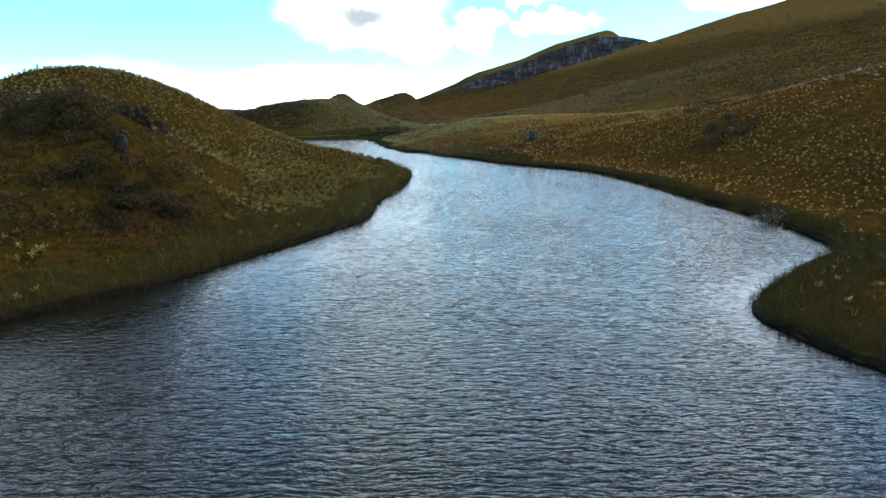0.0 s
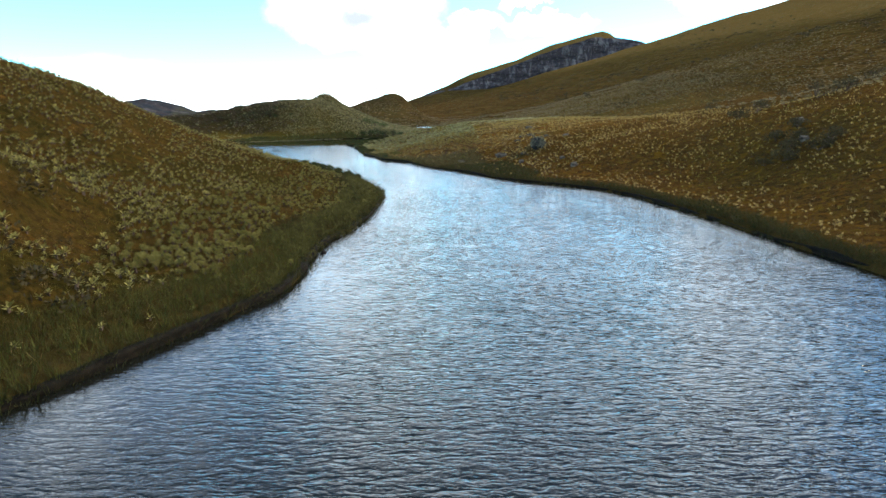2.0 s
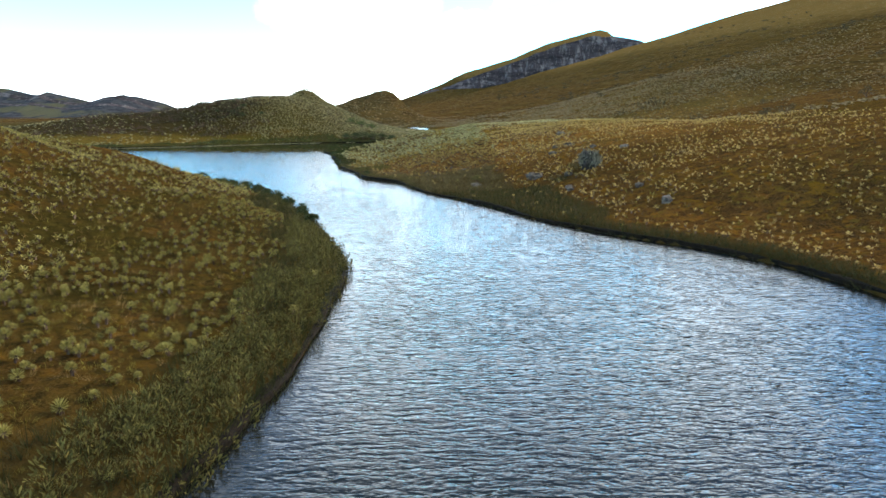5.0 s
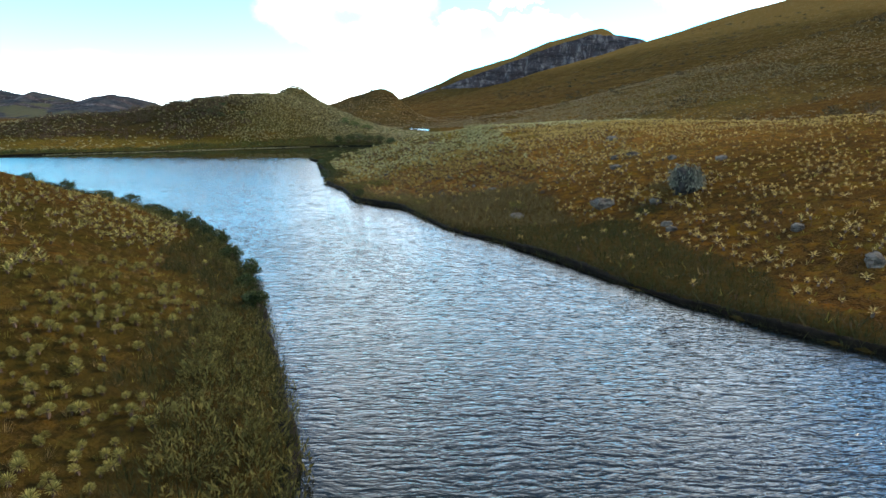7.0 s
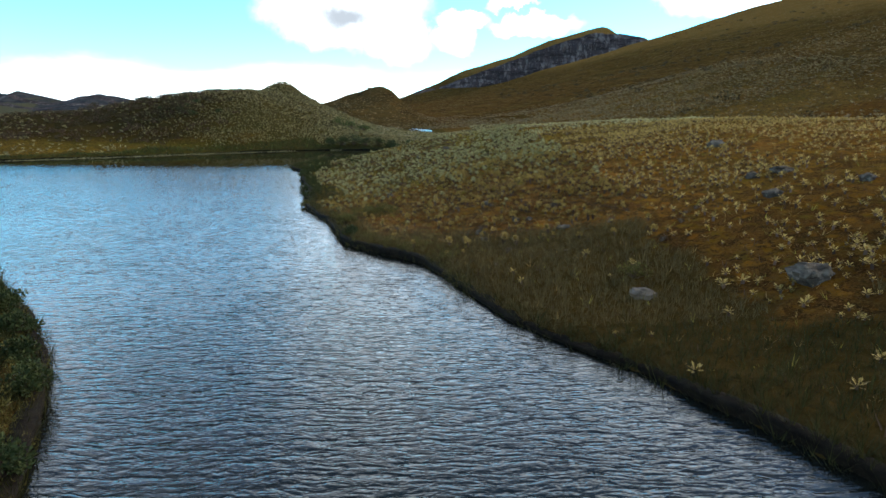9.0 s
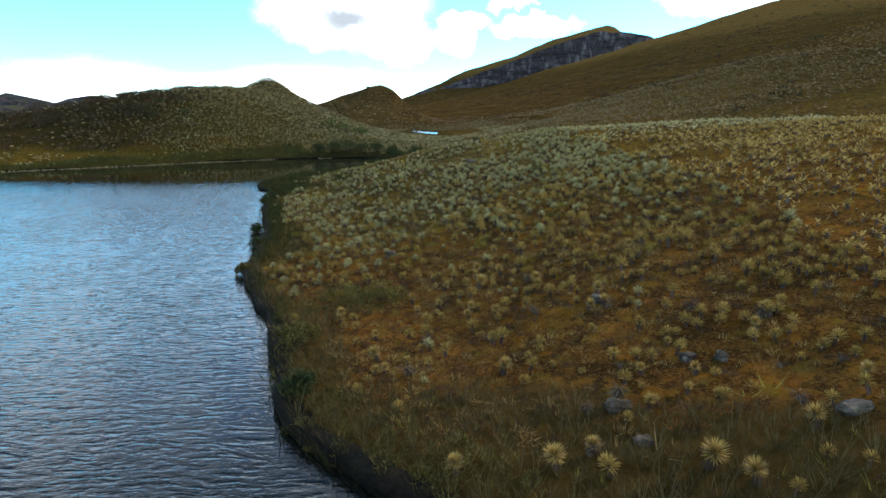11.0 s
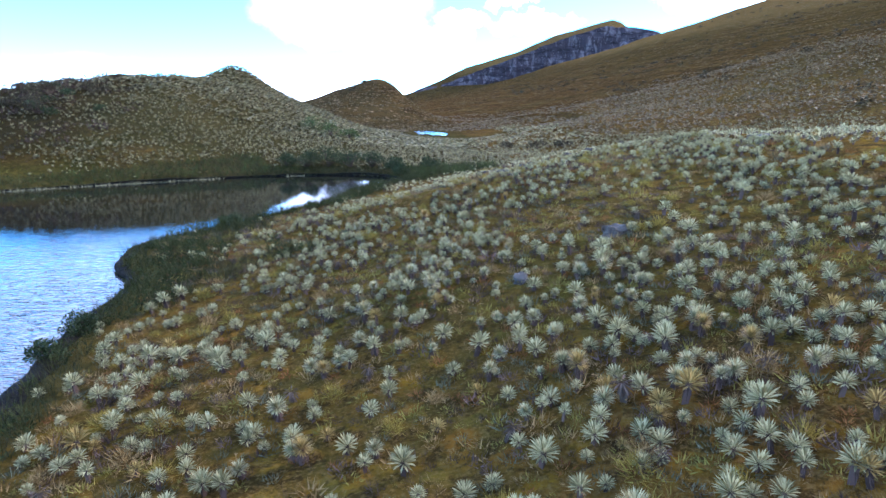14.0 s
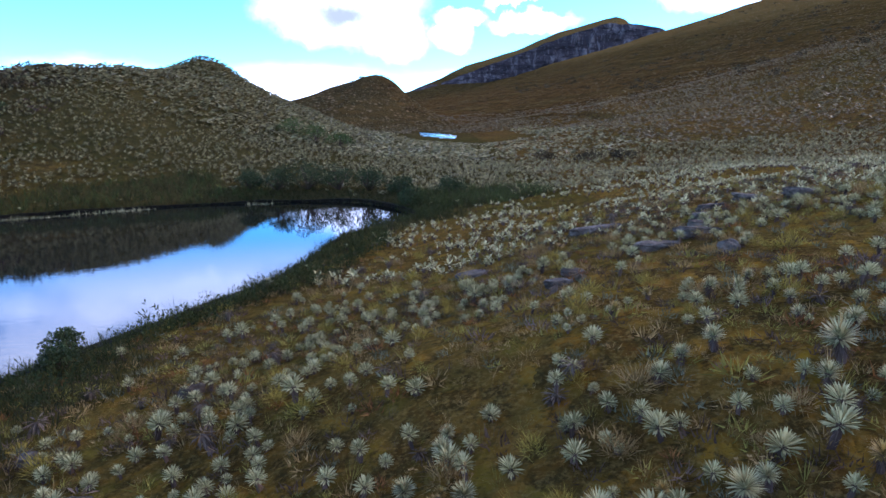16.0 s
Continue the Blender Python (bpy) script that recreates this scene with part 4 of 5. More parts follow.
ok = (shore_distance(cx1, cy1, SHORE) > 1.8) & (rng.rand(cx1.size) < 0.66 + 0.9 * fbm(cx1, cy1, 7, 3, 95))
cx1, cy1 = cx1[ok], cy1[ok]
south = cy1 + 6 * fbm(cx1, cy1, 14, 2, 97) < 177
for where, mats, name, label in ((~south, HEAP, "heathy_cushions", "low soft cushions of olive, straw, russet and grey growth"), (south, [STRAW, STRAW, RUST, DULL, DULL, RUST], "brown_cushions", "low soft cushions of straw-brown and russet grass")):
    spread_out(name, cushion, cx1[where], cy1[where], height(cx1[where], cy1[where]), np.clip(rng.normal(0.95, 0.32, where.sum()), 0.35, 2.0), rng, mats, label, "grass", 0.1)
TUSSOCK = leaf_material("golden_tussock", (0.110, 0.084, 0.012), (0.270, 0.205, 0.036), 0.8, 0.3)
tall_tufts = [(p, t, np.full(len(t), k % 2)) for k, (p, t) in enumerate(fuzz(rng, 150, 0.28, 0.30, 0.16, 0.022) for k in range(4))]
cx2, cy2 = jitter(-26, 10, 168, 242, 1.45, rng)
ok = (shore_distance(cx2, cy2, SHORE) > 2.0) & (rng.rand(cx2.size) < 0.40 + 0.8 * fbm(cx2, cy2, 12, 2, 96))
cx2, cy2 = cx2[ok], cy2[ok]
spread_out("grass_tussocks", tall_tufts, cx2, cy2, height(cx2, cy2), np.clip(rng.normal(1.25, 0.3, cx2.size), 0.6, 1.9), rng, [TUSSOCK, STRAW], "rounded golden-green grass tussocks", "grass", 0.1)
withered = [(p, t, np.zeros(len(t), int)) for p, t in (merge([rosette(rng, 40, 0.22, 1, h, 1.0, 85.0, 25.0), post(h, 0.08)]) for h in (0.14, 0.2, 0.28))]
dx1, dy1 = jitter(-26, 14, 150, 245, 1.9, rng)
ok = (shore_distance(dx1, dy1, SHORE) > 2.5) & (rng.rand(dx1.size) < 0.28)
dx1, dy1 = dx1[ok], dy1[ok]
spread_out("withered_plants", withered, dx1, dy1, height(dx1, dy1), np.clip(rng.normal(0.95, 0.25, dx1.size), 0.5, 1.6), rng, [WITHERED], "withered grey-violet stumps of rosette plants", "plants", 0.35)
gx3, gy3 = jitter(-75, 60, 20, 300, 1.05, rng)
gd = shore_distance(gx3, gy3, SHORE)
ok = (gd > 1.0) & ~((gx3 > -25) & (gx3 < 8) & (gy3 > 159) & (gy3 < 238)) & ~((gx3 > -22) & (gx3 < -4) & (gy3 > 54) & (gy3 < 126)) & (rng.rand(gx3.size) < 0.8)
gx3, gy3 = gx3[ok], gy3[ok]
spread_out("rough_grass", coarse, gx3, gy3, height(gx3, gy3), np.clip(rng.normal(1.0, 0.35, gx3.size), 0.4, 2.0), rng, [STRAW, OLIVE, DULL], "rough brown grass covering the banks", "grass", 0.2)

# sedge along the water
reed = [tuft(rng, 10, 0.85, 30, 0.045, 1) for k in range(4)]
reed = [(p, t, np.full(len(t), k % 2)) for k, (p, t) in enumerate(reed)]
sx, sy = jitter(-100, 45, 18, 285, 0.36, rng)
sd = shore_distance(sx, sy, SHORE)
inside = (sd > -0.25) & (sd < sedge_width(sx, sy)) & (sx > -100)
sx, sy, sd = sx[inside], sy[inside], sd[inside]
ok = rng.rand(sx.size) < np.where(sy > 215, 0.7, 0.8)
sx, sy, sd = sx[ok], sy[ok], sd[ok]
sz = np.maximum(height(sx, sy), -0.25)
bay_side = (sy > 226) & (sx < -26)
lush_side = (sx < -5) & (sy < 74)
dry = (sy > 140) & (sy < 178) & (sx > -20)
for where, mats, name, label, tall in ((dry, [MARSH, MARSH], "marsh_grass", "olive marsh grass at the foot of the spur", 1.0), (lush_side, [GREEN_SEDGE, GREEN_SEDGE], "green_sedge", "tall green sedge along the foot of the hill", 1.25), (~bay_side & ~dry & ~lush_side, [SEDGE, SEDGE, DULL], "sedge", "dark olive sedge fringing the water's edge", 1.0), (bay_side, [SEDGE, REED], "bay_reeds", "green reeds along the far side of the bay", 1.3)):
    spread_out(name, reed, sx[where], sy[where], sz[where], np.clip(rng.normal(0.8, 0.2, where.sum()), 0.3, 1.4) * tall, rng, mats, label, "sedge", 0.12)
# tall dark tufts overhanging the very edge
edge = [(p, t, np.zeros(len(t), int)) for p, t in (tuft(rng, 9, 0.95, 38, 0.07, 1) for k in range(3))]
ex, ey = jitter(-100, 45, 18, 285, 0.34, rng)
ed = shore_distance(ex, ey, SHORE)
ok = (ed > -0.3) & (ed < 0.45)
ex, ey = ex[ok], ey[ok]
spread_out("waterline_sedge", edge, ex, ey, np.maximum(height(ex, ey), -0.15), np.clip(rng.normal(0.68, 0.22, ex.size), 0.3, 1.2) * np.where((ey > 168) & (ey < 262), 0.6, 1.0), rng, [SEDGE], "tall dark sedge tufts at the very edge of the water", "sedge", 0.15)
# a pale line of floating plants off the far bank
pad = [(p, t, np.zeros(len(t), int)) for p, t in (tuft(rng, 7, 0.30, 88, 0.10, 1) for k in range(3))]
fx, fy = jitter(-90, -20, 228, 268, 0.30, rng)
fd = shore_distance(fx, fy, SHORE)
ok = (fd < -0.35) & (fd > -1.15) & (fy > 230) & (fx < -26) & (fbm(fx, fy, 9, 2, 99) > -0.12)
spread_out("floating_water_plants", pad, fx[ok], fy[ok], 0 * fx[ok] + 0.02, np.clip(rng.normal(0.9, 0.3, ok.sum()), 0.4, 1.6), rng, [FLOATING], "pale floating water plants off the reedy bank", "water plants", 0.0)


# ---- rocks ----
def rock_mesh(name, seed, wide, deep, tall, rough=0.42, flat=0.0):
    """A weathered boulder: a subdivided ball, squared off and roughened."""
    bm = bmesh.new()
    bmesh.ops.create_icosphere(bm, subdivisions=3, radius=0.5)
    off = Vector((seed * 3.7, seed * 1.9, seed * 5.3))
    for v in bm.verts:
        c = v.co.normalized()
        n = noise.noise(c * 1.6 + off) * 0.55 + noise.noise(c * 3.8 + off) * 0.3 - abs(noise.noise(c * 7.0 + off)) * 0.35
        box = 1 / max(abs(c.x), abs(c.y), abs(c.z)) * 0.5
        r = 0.5 * 0.55 + box * 0.45 * 0.75
        q = c * r * (1 + rough * n * 1.6)
        if flat:
            q.z = min(q.z, 0.5 - flat + 0.05 * n)
        v.co = Vector((q.x * wide * 1.15, q.y * deep * 1.15, q.z * tall * 1.5))
    me = bpy.data.meshes.new(name)
    bm.to_mesh(me)
    bm.free()
    me.materials.append(STONE)
    return me


def at_ground(x, y):
    return float(height(np.array([x]), np.array([y]))[0])


rr = random.Random(5)
# plan place, width, depth, height, turn
BANK_ROCKS = [(12.9, 142.6, 2.0, 1.2, 0.9, 20), (5.6, 143.6, 1.3, 0.8, 0.45, 5), (21.5, 128.1, 1.1, 0.7, 0.5, 40), (22, 121.5, 1.3, 0.9, 0.7, 70), (15.5, 133.6, 0.9, 0.6, 0.35, 10), (-29.0, 61.3, 1.1, 0.8, 0.5, 10),
              (17.1, 154.5, 1.2, 0.8, 0.5, 15), (18.4, 159.8, 0.9, 0.7, 0.5, -10), (22.8, 154.2, 1.0, 0.7, 0.5, 30),
              (16.6, 140.5, 1.0, 0.7, 0.45, 10), (15.6, 135.0, 0.9, 0.6, 0.4, 0), (47.3, 106.8, 2.4, 0.9, 0.9, 40), (44.6, 100.2, 1.3, 0.8, 0.7, 10)]
FOOT_ROCKS = [(20.5, 160, 1.6, 1.0, 0.5, 15), (21.7, 173.7, 1.6, 1.2, 0.7, 0), (-1.0, 158.6, 0.75, 0.5, 0.3, 8), (-0.8, 156.9, 0.5, 0.4, 0.25, -5), (4.5, 157, 1.0, 0.55, 0.3, 15), (0, 165, 0.5, 0.4, 0.3, 0),
              (1.8, 160.8, 0.55, 0.4, 0.3, 25), (2.7, 160.5, 0.45, 0.4, 0.3, 50), (-8.5, 177.1, 0.6, 0.45, 0.4, 30), (26, 150, 1.2, 0.8, 0.5, 20)]
SPUR_ROCKS = [(-2.4, 206.5, 1.0, 0.6, 0.5, 20), (-6.3, 203.6, 0.55, 0.45, 0.4, 45), (-2.6, 226.8, 0.6, 0.5, 0.4, 10), (-18, 224.8, 0.7, 0.4, 0.35, 50), (-20.6, 221.8, 0.5, 0.4, 0.3, 10), (11.8, 224.1, 1.5, 0.9, 0.5, -10),
              (-12.5, 212, 0.5, 0.4, 0.3, 0)]
for i, (x, y, wide, deep, tall, turn) in enumerate(BANK_ROCKS + FOOT_ROCKS + SPUR_ROCKS):
    ob = new("boulder", rock_mesh("boulder", i + 1, wide, deep, tall))
    ob.matrix_basis = pose(x, y, at_ground(x, y) + tall * 0.16, rr.uniform(-6, 6), rr.uniform(-6, 6), turn)
    tagged(ob, "weathered grey boulder with pale lichen half sunk in grass" if wide > 0.8 else "small grey stone lying in rough grass", "rock", "boulders on the moor")
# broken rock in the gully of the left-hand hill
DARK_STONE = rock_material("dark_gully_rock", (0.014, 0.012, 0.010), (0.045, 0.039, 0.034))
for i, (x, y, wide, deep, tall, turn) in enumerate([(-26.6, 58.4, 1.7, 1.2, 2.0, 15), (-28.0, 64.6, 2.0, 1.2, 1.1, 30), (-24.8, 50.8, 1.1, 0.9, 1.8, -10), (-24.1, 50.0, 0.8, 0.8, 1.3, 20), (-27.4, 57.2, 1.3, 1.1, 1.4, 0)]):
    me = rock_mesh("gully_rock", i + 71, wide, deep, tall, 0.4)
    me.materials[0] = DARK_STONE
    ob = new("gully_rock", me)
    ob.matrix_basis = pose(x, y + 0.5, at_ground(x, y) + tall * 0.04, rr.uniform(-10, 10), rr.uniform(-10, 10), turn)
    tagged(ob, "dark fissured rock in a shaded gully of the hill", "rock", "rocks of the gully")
# low slabs of bedrock that break through the turf on the spur
SLABS = [(-7.6, 226.9, 1.1, 0.55, 0.3, 25), (-6.9, 228.2, 0.9, 0.5, 0.25, 20), (-4.2, 236.0, 2.6, 0.7, 0.4, 18), (-3.6, 229.6, 2.0, 0.6, 0.35, 18), (-2.0, 230.4, 1.8, 0.7, 0.4, 8), (-1.5, 231.6, 1.2, 0.8, 0.5, 60),
         (-0.6, 233.6, 1.2, 0.8, 0.5, 70), (0.6, 235.4, 1.4, 0.7, 0.45, 15), (2.8, 236.0, 2.2, 0.7, 0.4, 5), (4.0, 234.2, 2.4, 0.8, 0.4, 12), (-9.9, 231.8, 1.3, 0.6, 0.3, 25)]
for i, (x, y, wide, deep, tall, turn) in enumerate(SLABS):
    ob = new("rock_slab", rock_mesh("rock_slab", i + 51, wide, deep, tall, 0.3, 0.2))
    ob.matrix_basis = pose(x, y, at_ground(x, y) + tall * 0.12, rr.uniform(-8, 8), rr.uniform(-8, 8), turn)
    tagged(ob, "low slab of grey bedrock breaking through the turf", "rock", "bedrock slabs on the spur")
ob = new("boulder", rock_mesh("boulder", 90, 0.45, 0.35, 0.3))
ob.data.materials[0] = DARK_STONE
ob.matrix_basis = pose(-6.6, 71.0, 0.02, 0, 0, 20)
tagged(ob, "small dark stone standing in the water by the bank", "rock", "boulders on the moor")


# ---- shrubs ----
def shrub_shape(rng, wide, tall, leaves, leaf=0.12, ragged=0.35, hang=False):
    """Leaf clumps on a few boughs: an uneven crown with gaps. Returns leaves and wood."""
    pts, wood = [], []
    boughs = max(5, int(leaves / 60))
    heads = []
    for i in range(boughs):
        az, el = rng.uniform(0, 6.28), math.acos(rng.uniform(0.1, 1.0))
        r = rng.uniform(0.65, 1.0)
        heads.append(np.array([math.cos(az) * math.sin(el) * wide / 2 * r, math.sin(az) * math.sin(el) * wide / 2 * r, tall * (0.22 + 0.70 * math.cos(el) * r)]))
        w, h = 0.03 + 0.01 * wide, heads[-1]
        for side in (np.array([w, 0, 0]), np.array([0, w, 0])):
            wood.append((np.array([-side, side, h + side * 0.3, h - side * 0.3]), np.array([(0, 1, 2), (0, 2, 3)])))
    per = leaves // boughs
    rad = 0.30 * (wide + tall) / 2 * (1.2 if boughs < 8 else 0.85)
    for h in heads:
        for k in range(per):
            d = rng.normal(0, 1, 3)
            d /= np.linalg.norm(d)
            c = h + d * rad * rng.uniform(1 - ragged, 1.0) * np.array([1, 1, 0.75])
            if c[2] < 0.02:
                continue
            way = d * np.array([1, 1, 0.4]) + rng.normal(0, 0.5, 3) + (np.array([0, 0, -1.6]) if hang else np.array([0, 0, 0.4]))
            way /= np.linalg.norm(way)
            up = np.cross(way, rng.normal(0, 1, 3))
            up /= np.linalg.norm(up)
            pts.append(paddle(c, way, up, leaf * rng.uniform(0.7, 1.3) * (2.2 if hang else 1), leaf * 0.62, 0.15))
    return merge(pts), merge(wood)


def shrub(x, y, wide, tall, leaves, label, mat=None, leaf=0.12, hang=False, seed=0, group="shrubs by the water", lift=0.0):
    r = np.random.RandomState(seed + 300)
    (lp, lt), (wp, wt) = shrub_shape(r, wide, tall, leaves, leaf, 0.45, hang)
    e = tagged(new("shrub"), label, "shrub", group)
    part("foliage", tri_mesh("foliage", lp, lt, [mat or SHRUB]), mat or SHRUB, e)
    part("wood", tri_mesh("wood", wp, wt, [SKIRT]), SKIRT, e)
    e.matrix_basis = pose(x, y, max(at_ground(x, y), -0.1) - 0.05 + lift, 0, 0, r.uniform(0, 360))
    return e


GREY_LEAF = leaf_material("grey_leaf", (0.055, 0.055, 0.038), (0.165, 0.160, 0.120), 0.85, 0.1)
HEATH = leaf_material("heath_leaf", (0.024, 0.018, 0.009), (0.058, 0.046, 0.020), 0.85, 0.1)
SCRUB = leaf_material("bank_scrub_leaf", (0.043, 0.040, 0.011), (0.110, 0.096, 0.027), 0.85, 0.25)
GREEN = leaf_material("bright_shrub_leaf", (0.030, 0.055, 0.012), (0.070, 0.095, 0.025), 0.6, 0.2)
DARK = "dark green shrub with small rounded leaf clumps on the bank"
for i, (x, y, w_, h_) in enumerate([(-23.5, 142.6, 1.9, 1.5), (-21.0, 139.6, 1.6, 1.3), (-17.6, 134.6, 1.7, 1.4), (-15.2, 129.6, 1.5, 1.3), (-13.2, 126.6, 1.5, 1.5), (-10.6, 119.0, 1.3, 1.3), (-33.0, 153.4, 2.2, 1.6),
                                    (-28.5, 148.6, 1.7, 1.3), (-38.0, 158.0, 2.0, 1.4), (-47, 166.8, 2.2, 1.5), (-57, 175.5, 2.4, 1.6), (-12.0, 122.4, 1.2, 1.0), (-19.3, 137.0, 1.3, 1.1), (-26, 145, 1.4, 1.1)]):
    shrub(x, y, w_ * 0.85, h_ * 0.8, 900, DARK, leaf=0.15, seed=i)
for i, (x, y, w_, h_) in enumerate([(-23.4, 228.0, 1.05, 0.95), (-22.4, 203.6, 1.1, 0.9), (-22.8, 206.4, 1.4, 0.9), (-25.4, 231.4, 1.3, 0.8), (-11.2, 164.7, 1.6, 1.0), (-16.8, 177.2, 1.0, 0.8), (-19.6, 190, 1.1, 0.9), (-18.2, 184.8, 1.0, 0.8), (-10.3, 160.8, 1.0, 0.8)]):
    shrub(x, y, w_, h_, 1100, "round dark green bush at the water's edge", SCRUB if i in (4, 5) else None, 0.11, seed=20 + i)
for i, (x, y, w_, h_) in enumerate([(-26.5, 270.5, 3.4, 2.6), (-23.6, 271, 3.6, 2.9), (-20.6, 271, 3.2, 2.6), (-17.6, 270.2, 3.0, 2.3), (-29.4, 271, 2.6, 1.9), (-9.6, 267, 2.4, 1.7), (-14.5, 268.5, 2.2, 1.6), (-13.4, 262.8, 1.8, 1.7)]):
    shrub(x, y, w_, h_, 1500, "tall dark thicket shrub behind the reeds of the bay", None, 0.17, seed=40 + i, group="thicket by the bay")
for i, (x, y, w_, h_) in enumerate([(-27.5, 299, 5.0, 2.4), (-31.0, 301, 5.0, 2.6), (-24.2, 298, 3.6, 1.8)]):
    shrub(x, y, w_, h_, 800, "low bright green thicket on the hillside", GREEN, 0.2, seed=50 + i, group="thicket on the hill")
BAY_HEATH = [(-66.2, 277.3, 3.2, 3.0), (-77, 271, 3.4, 2.4), (-87, 275, 4.0, 3.0), (-71, 287, 3.6, 1.3), (-64, 289, 3.4, 1.2), (-76, 291, 3.0, 1.1),
             (-92, 284, 3.6, 2.4)]
SLOPE_HEATH = [(216, 363, 6.0, 5.0), (117, 199, 6.0, 4.0), (124, 203, 5, 3.2), (101, 215, 4, 2.4), (40.4, 96.4, 2.6, 1.7), (42.0, 98.8, 2.6, 1.8), (43.0, 103.5, 2.4, 1.4), (44.2, 101.0, 2.2, 1.5), (38.8, 97.6, 1.8, 1.1), (46.4, 105.2, 2.2, 1.3), (43.4, 95.2, 2.4, 1.5),
               (49.8, 123.5, 3.6, 2.0), (46, 121, 2.6, 1.6), (56, 119, 4.0, 2.6), (59, 117, 3.4, 2.4), (45, 96, 3.0, 1.8), (75, 202, 4.5, 2.4),
               (77, 213, 4.0, 2.0)]
LOW_HEATH = [(-28.8, 52.4, 3.2, 2.2), (-30.2, 54.2, 2.8, 2.0), (-27.6, 50.2, 2.6, 1.6), (-25.2, 48.0, 2.4, 1.3), (-22.6, 47.2, 2.4, 1.2), (-20.8, 49.2, 2.4, 1.2),
             (7.7, 286, 3.4, 1.2), (3.2, 292, 3.0, 1.1), (11.5, 285, 3.0, 1.1), (5.8, 145.8, 1.4, 0.9), (2.4, 193.7, 1.3, 0.7), (-8.4, 170.3, 1.8, 0.9)]
for i, (x, y, w_, h_) in enumerate(BAY_HEATH + SLOPE_HEATH + LOW_HEATH):
    shrub(x, y, w_, h_, 520, "dark brownish heath shrub on the open slope", SCRUB if i >= 34 else HEATH, 0.20 if w_ > 2 else 0.12, seed=70 + i, group="heath shrubs on the slopes")
# gully heath, with extra shrubs added to deepen the gully's shade
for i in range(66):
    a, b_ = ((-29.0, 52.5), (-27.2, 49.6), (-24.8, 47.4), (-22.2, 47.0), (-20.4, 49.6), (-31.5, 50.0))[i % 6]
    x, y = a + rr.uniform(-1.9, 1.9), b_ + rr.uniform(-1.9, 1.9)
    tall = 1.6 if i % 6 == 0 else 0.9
    shrub(x, y, rr.uniform(1.2, 2.2), tall * rr.uniform(0.6, 1.0), 260, "dark heath shrub thickening the shade of the gully", HEATH, 0.16, seed=210 + i, group="heath shrubs on the slopes")
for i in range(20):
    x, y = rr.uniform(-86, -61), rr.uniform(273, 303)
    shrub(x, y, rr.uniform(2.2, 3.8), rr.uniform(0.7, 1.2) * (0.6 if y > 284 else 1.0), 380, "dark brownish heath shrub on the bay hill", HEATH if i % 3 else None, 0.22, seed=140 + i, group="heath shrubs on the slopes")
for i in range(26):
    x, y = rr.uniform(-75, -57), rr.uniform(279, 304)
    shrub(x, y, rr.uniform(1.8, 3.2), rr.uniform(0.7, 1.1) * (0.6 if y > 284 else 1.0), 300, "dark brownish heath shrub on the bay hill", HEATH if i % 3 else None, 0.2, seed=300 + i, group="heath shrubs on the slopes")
for i in range(14):
    a = rr.uniform(0, 6.28)
    x, y = -37 + 13 * math.cos(a) * rr.random(), 476 + 16 * math.sin(a) * rr.random()
    if math.hypot(x + 31, y - 480) < 8:
        continue
    shrub(x, y, rr.uniform(2.2, 3.8), rr.uniform(0.7, 1.2), 240, "dark heath shrub on the hummock", HEATH, 0.26, seed=170 + i, group="heath shrubs on the slopes")
shrub(29.6, 55.9, 2.4, 1.5, 420, "grey-green bush leaning over the water", GREY_LEAF, 0.16, seed=120)
# the big shaggy grey mound on the right bank: a rock hung with grey growth
mound = new("boulder", rock_mesh("boulder", 33, 1.9, 1.7, 2.0, 0.3))
mound.data.materials[0] = DARK_STONE
mound.matrix_basis = pose(19.2, 141.2, at_ground(19.2, 141.2) + 0.8, 0, 0, 15)
tagged(mound, "tall grey boulder hung with grey growth", "rock", "boulders on the moor")
shrub(19.4, 141.3, 2.15, 2.45, 2600, "shaggy grey-green growth hanging over a tall boulder", GREY_LEAF, 0.16, True, seed=121)
# leafy scrub that hides the edge of the banks
BAY_SCRUB = leaf_material("bay_scrub_leaf", (0.015, 0.020, 0.005), (0.042, 0.049, 0.014), 0.85, 0.25)


def scrub_shape(r, wide, tall, leaves, leaf):
    """Upright leafy shoots of uneven height, close together."""
    out = []
    for k in range(leaves):
        az, rad = r.uniform(0, 6.28), wide / 2 * math.sqrt(r.uniform(0, 1))
        top = tall * (1 - 0.5 * (2 * rad / wide) ** 2)
        c = np.array([math.cos(az) * rad, math.sin(az) * rad, top * r.uniform(0.15, 1.0)])
        way = np.array([math.cos(az) * 0.45, math.sin(az) * 0.45, 0.8]) + r.normal(0, 0.35, 3)
        way /= np.linalg.norm(way)
        up = np.cross(way, r.normal(0, 1, 3))
        up /= np.linalg.norm(up)
        out.append(paddle(c, way, up, leaf * r.uniform(0.6, 1.7), leaf * 0.34, 0.1))
    return merge(out)


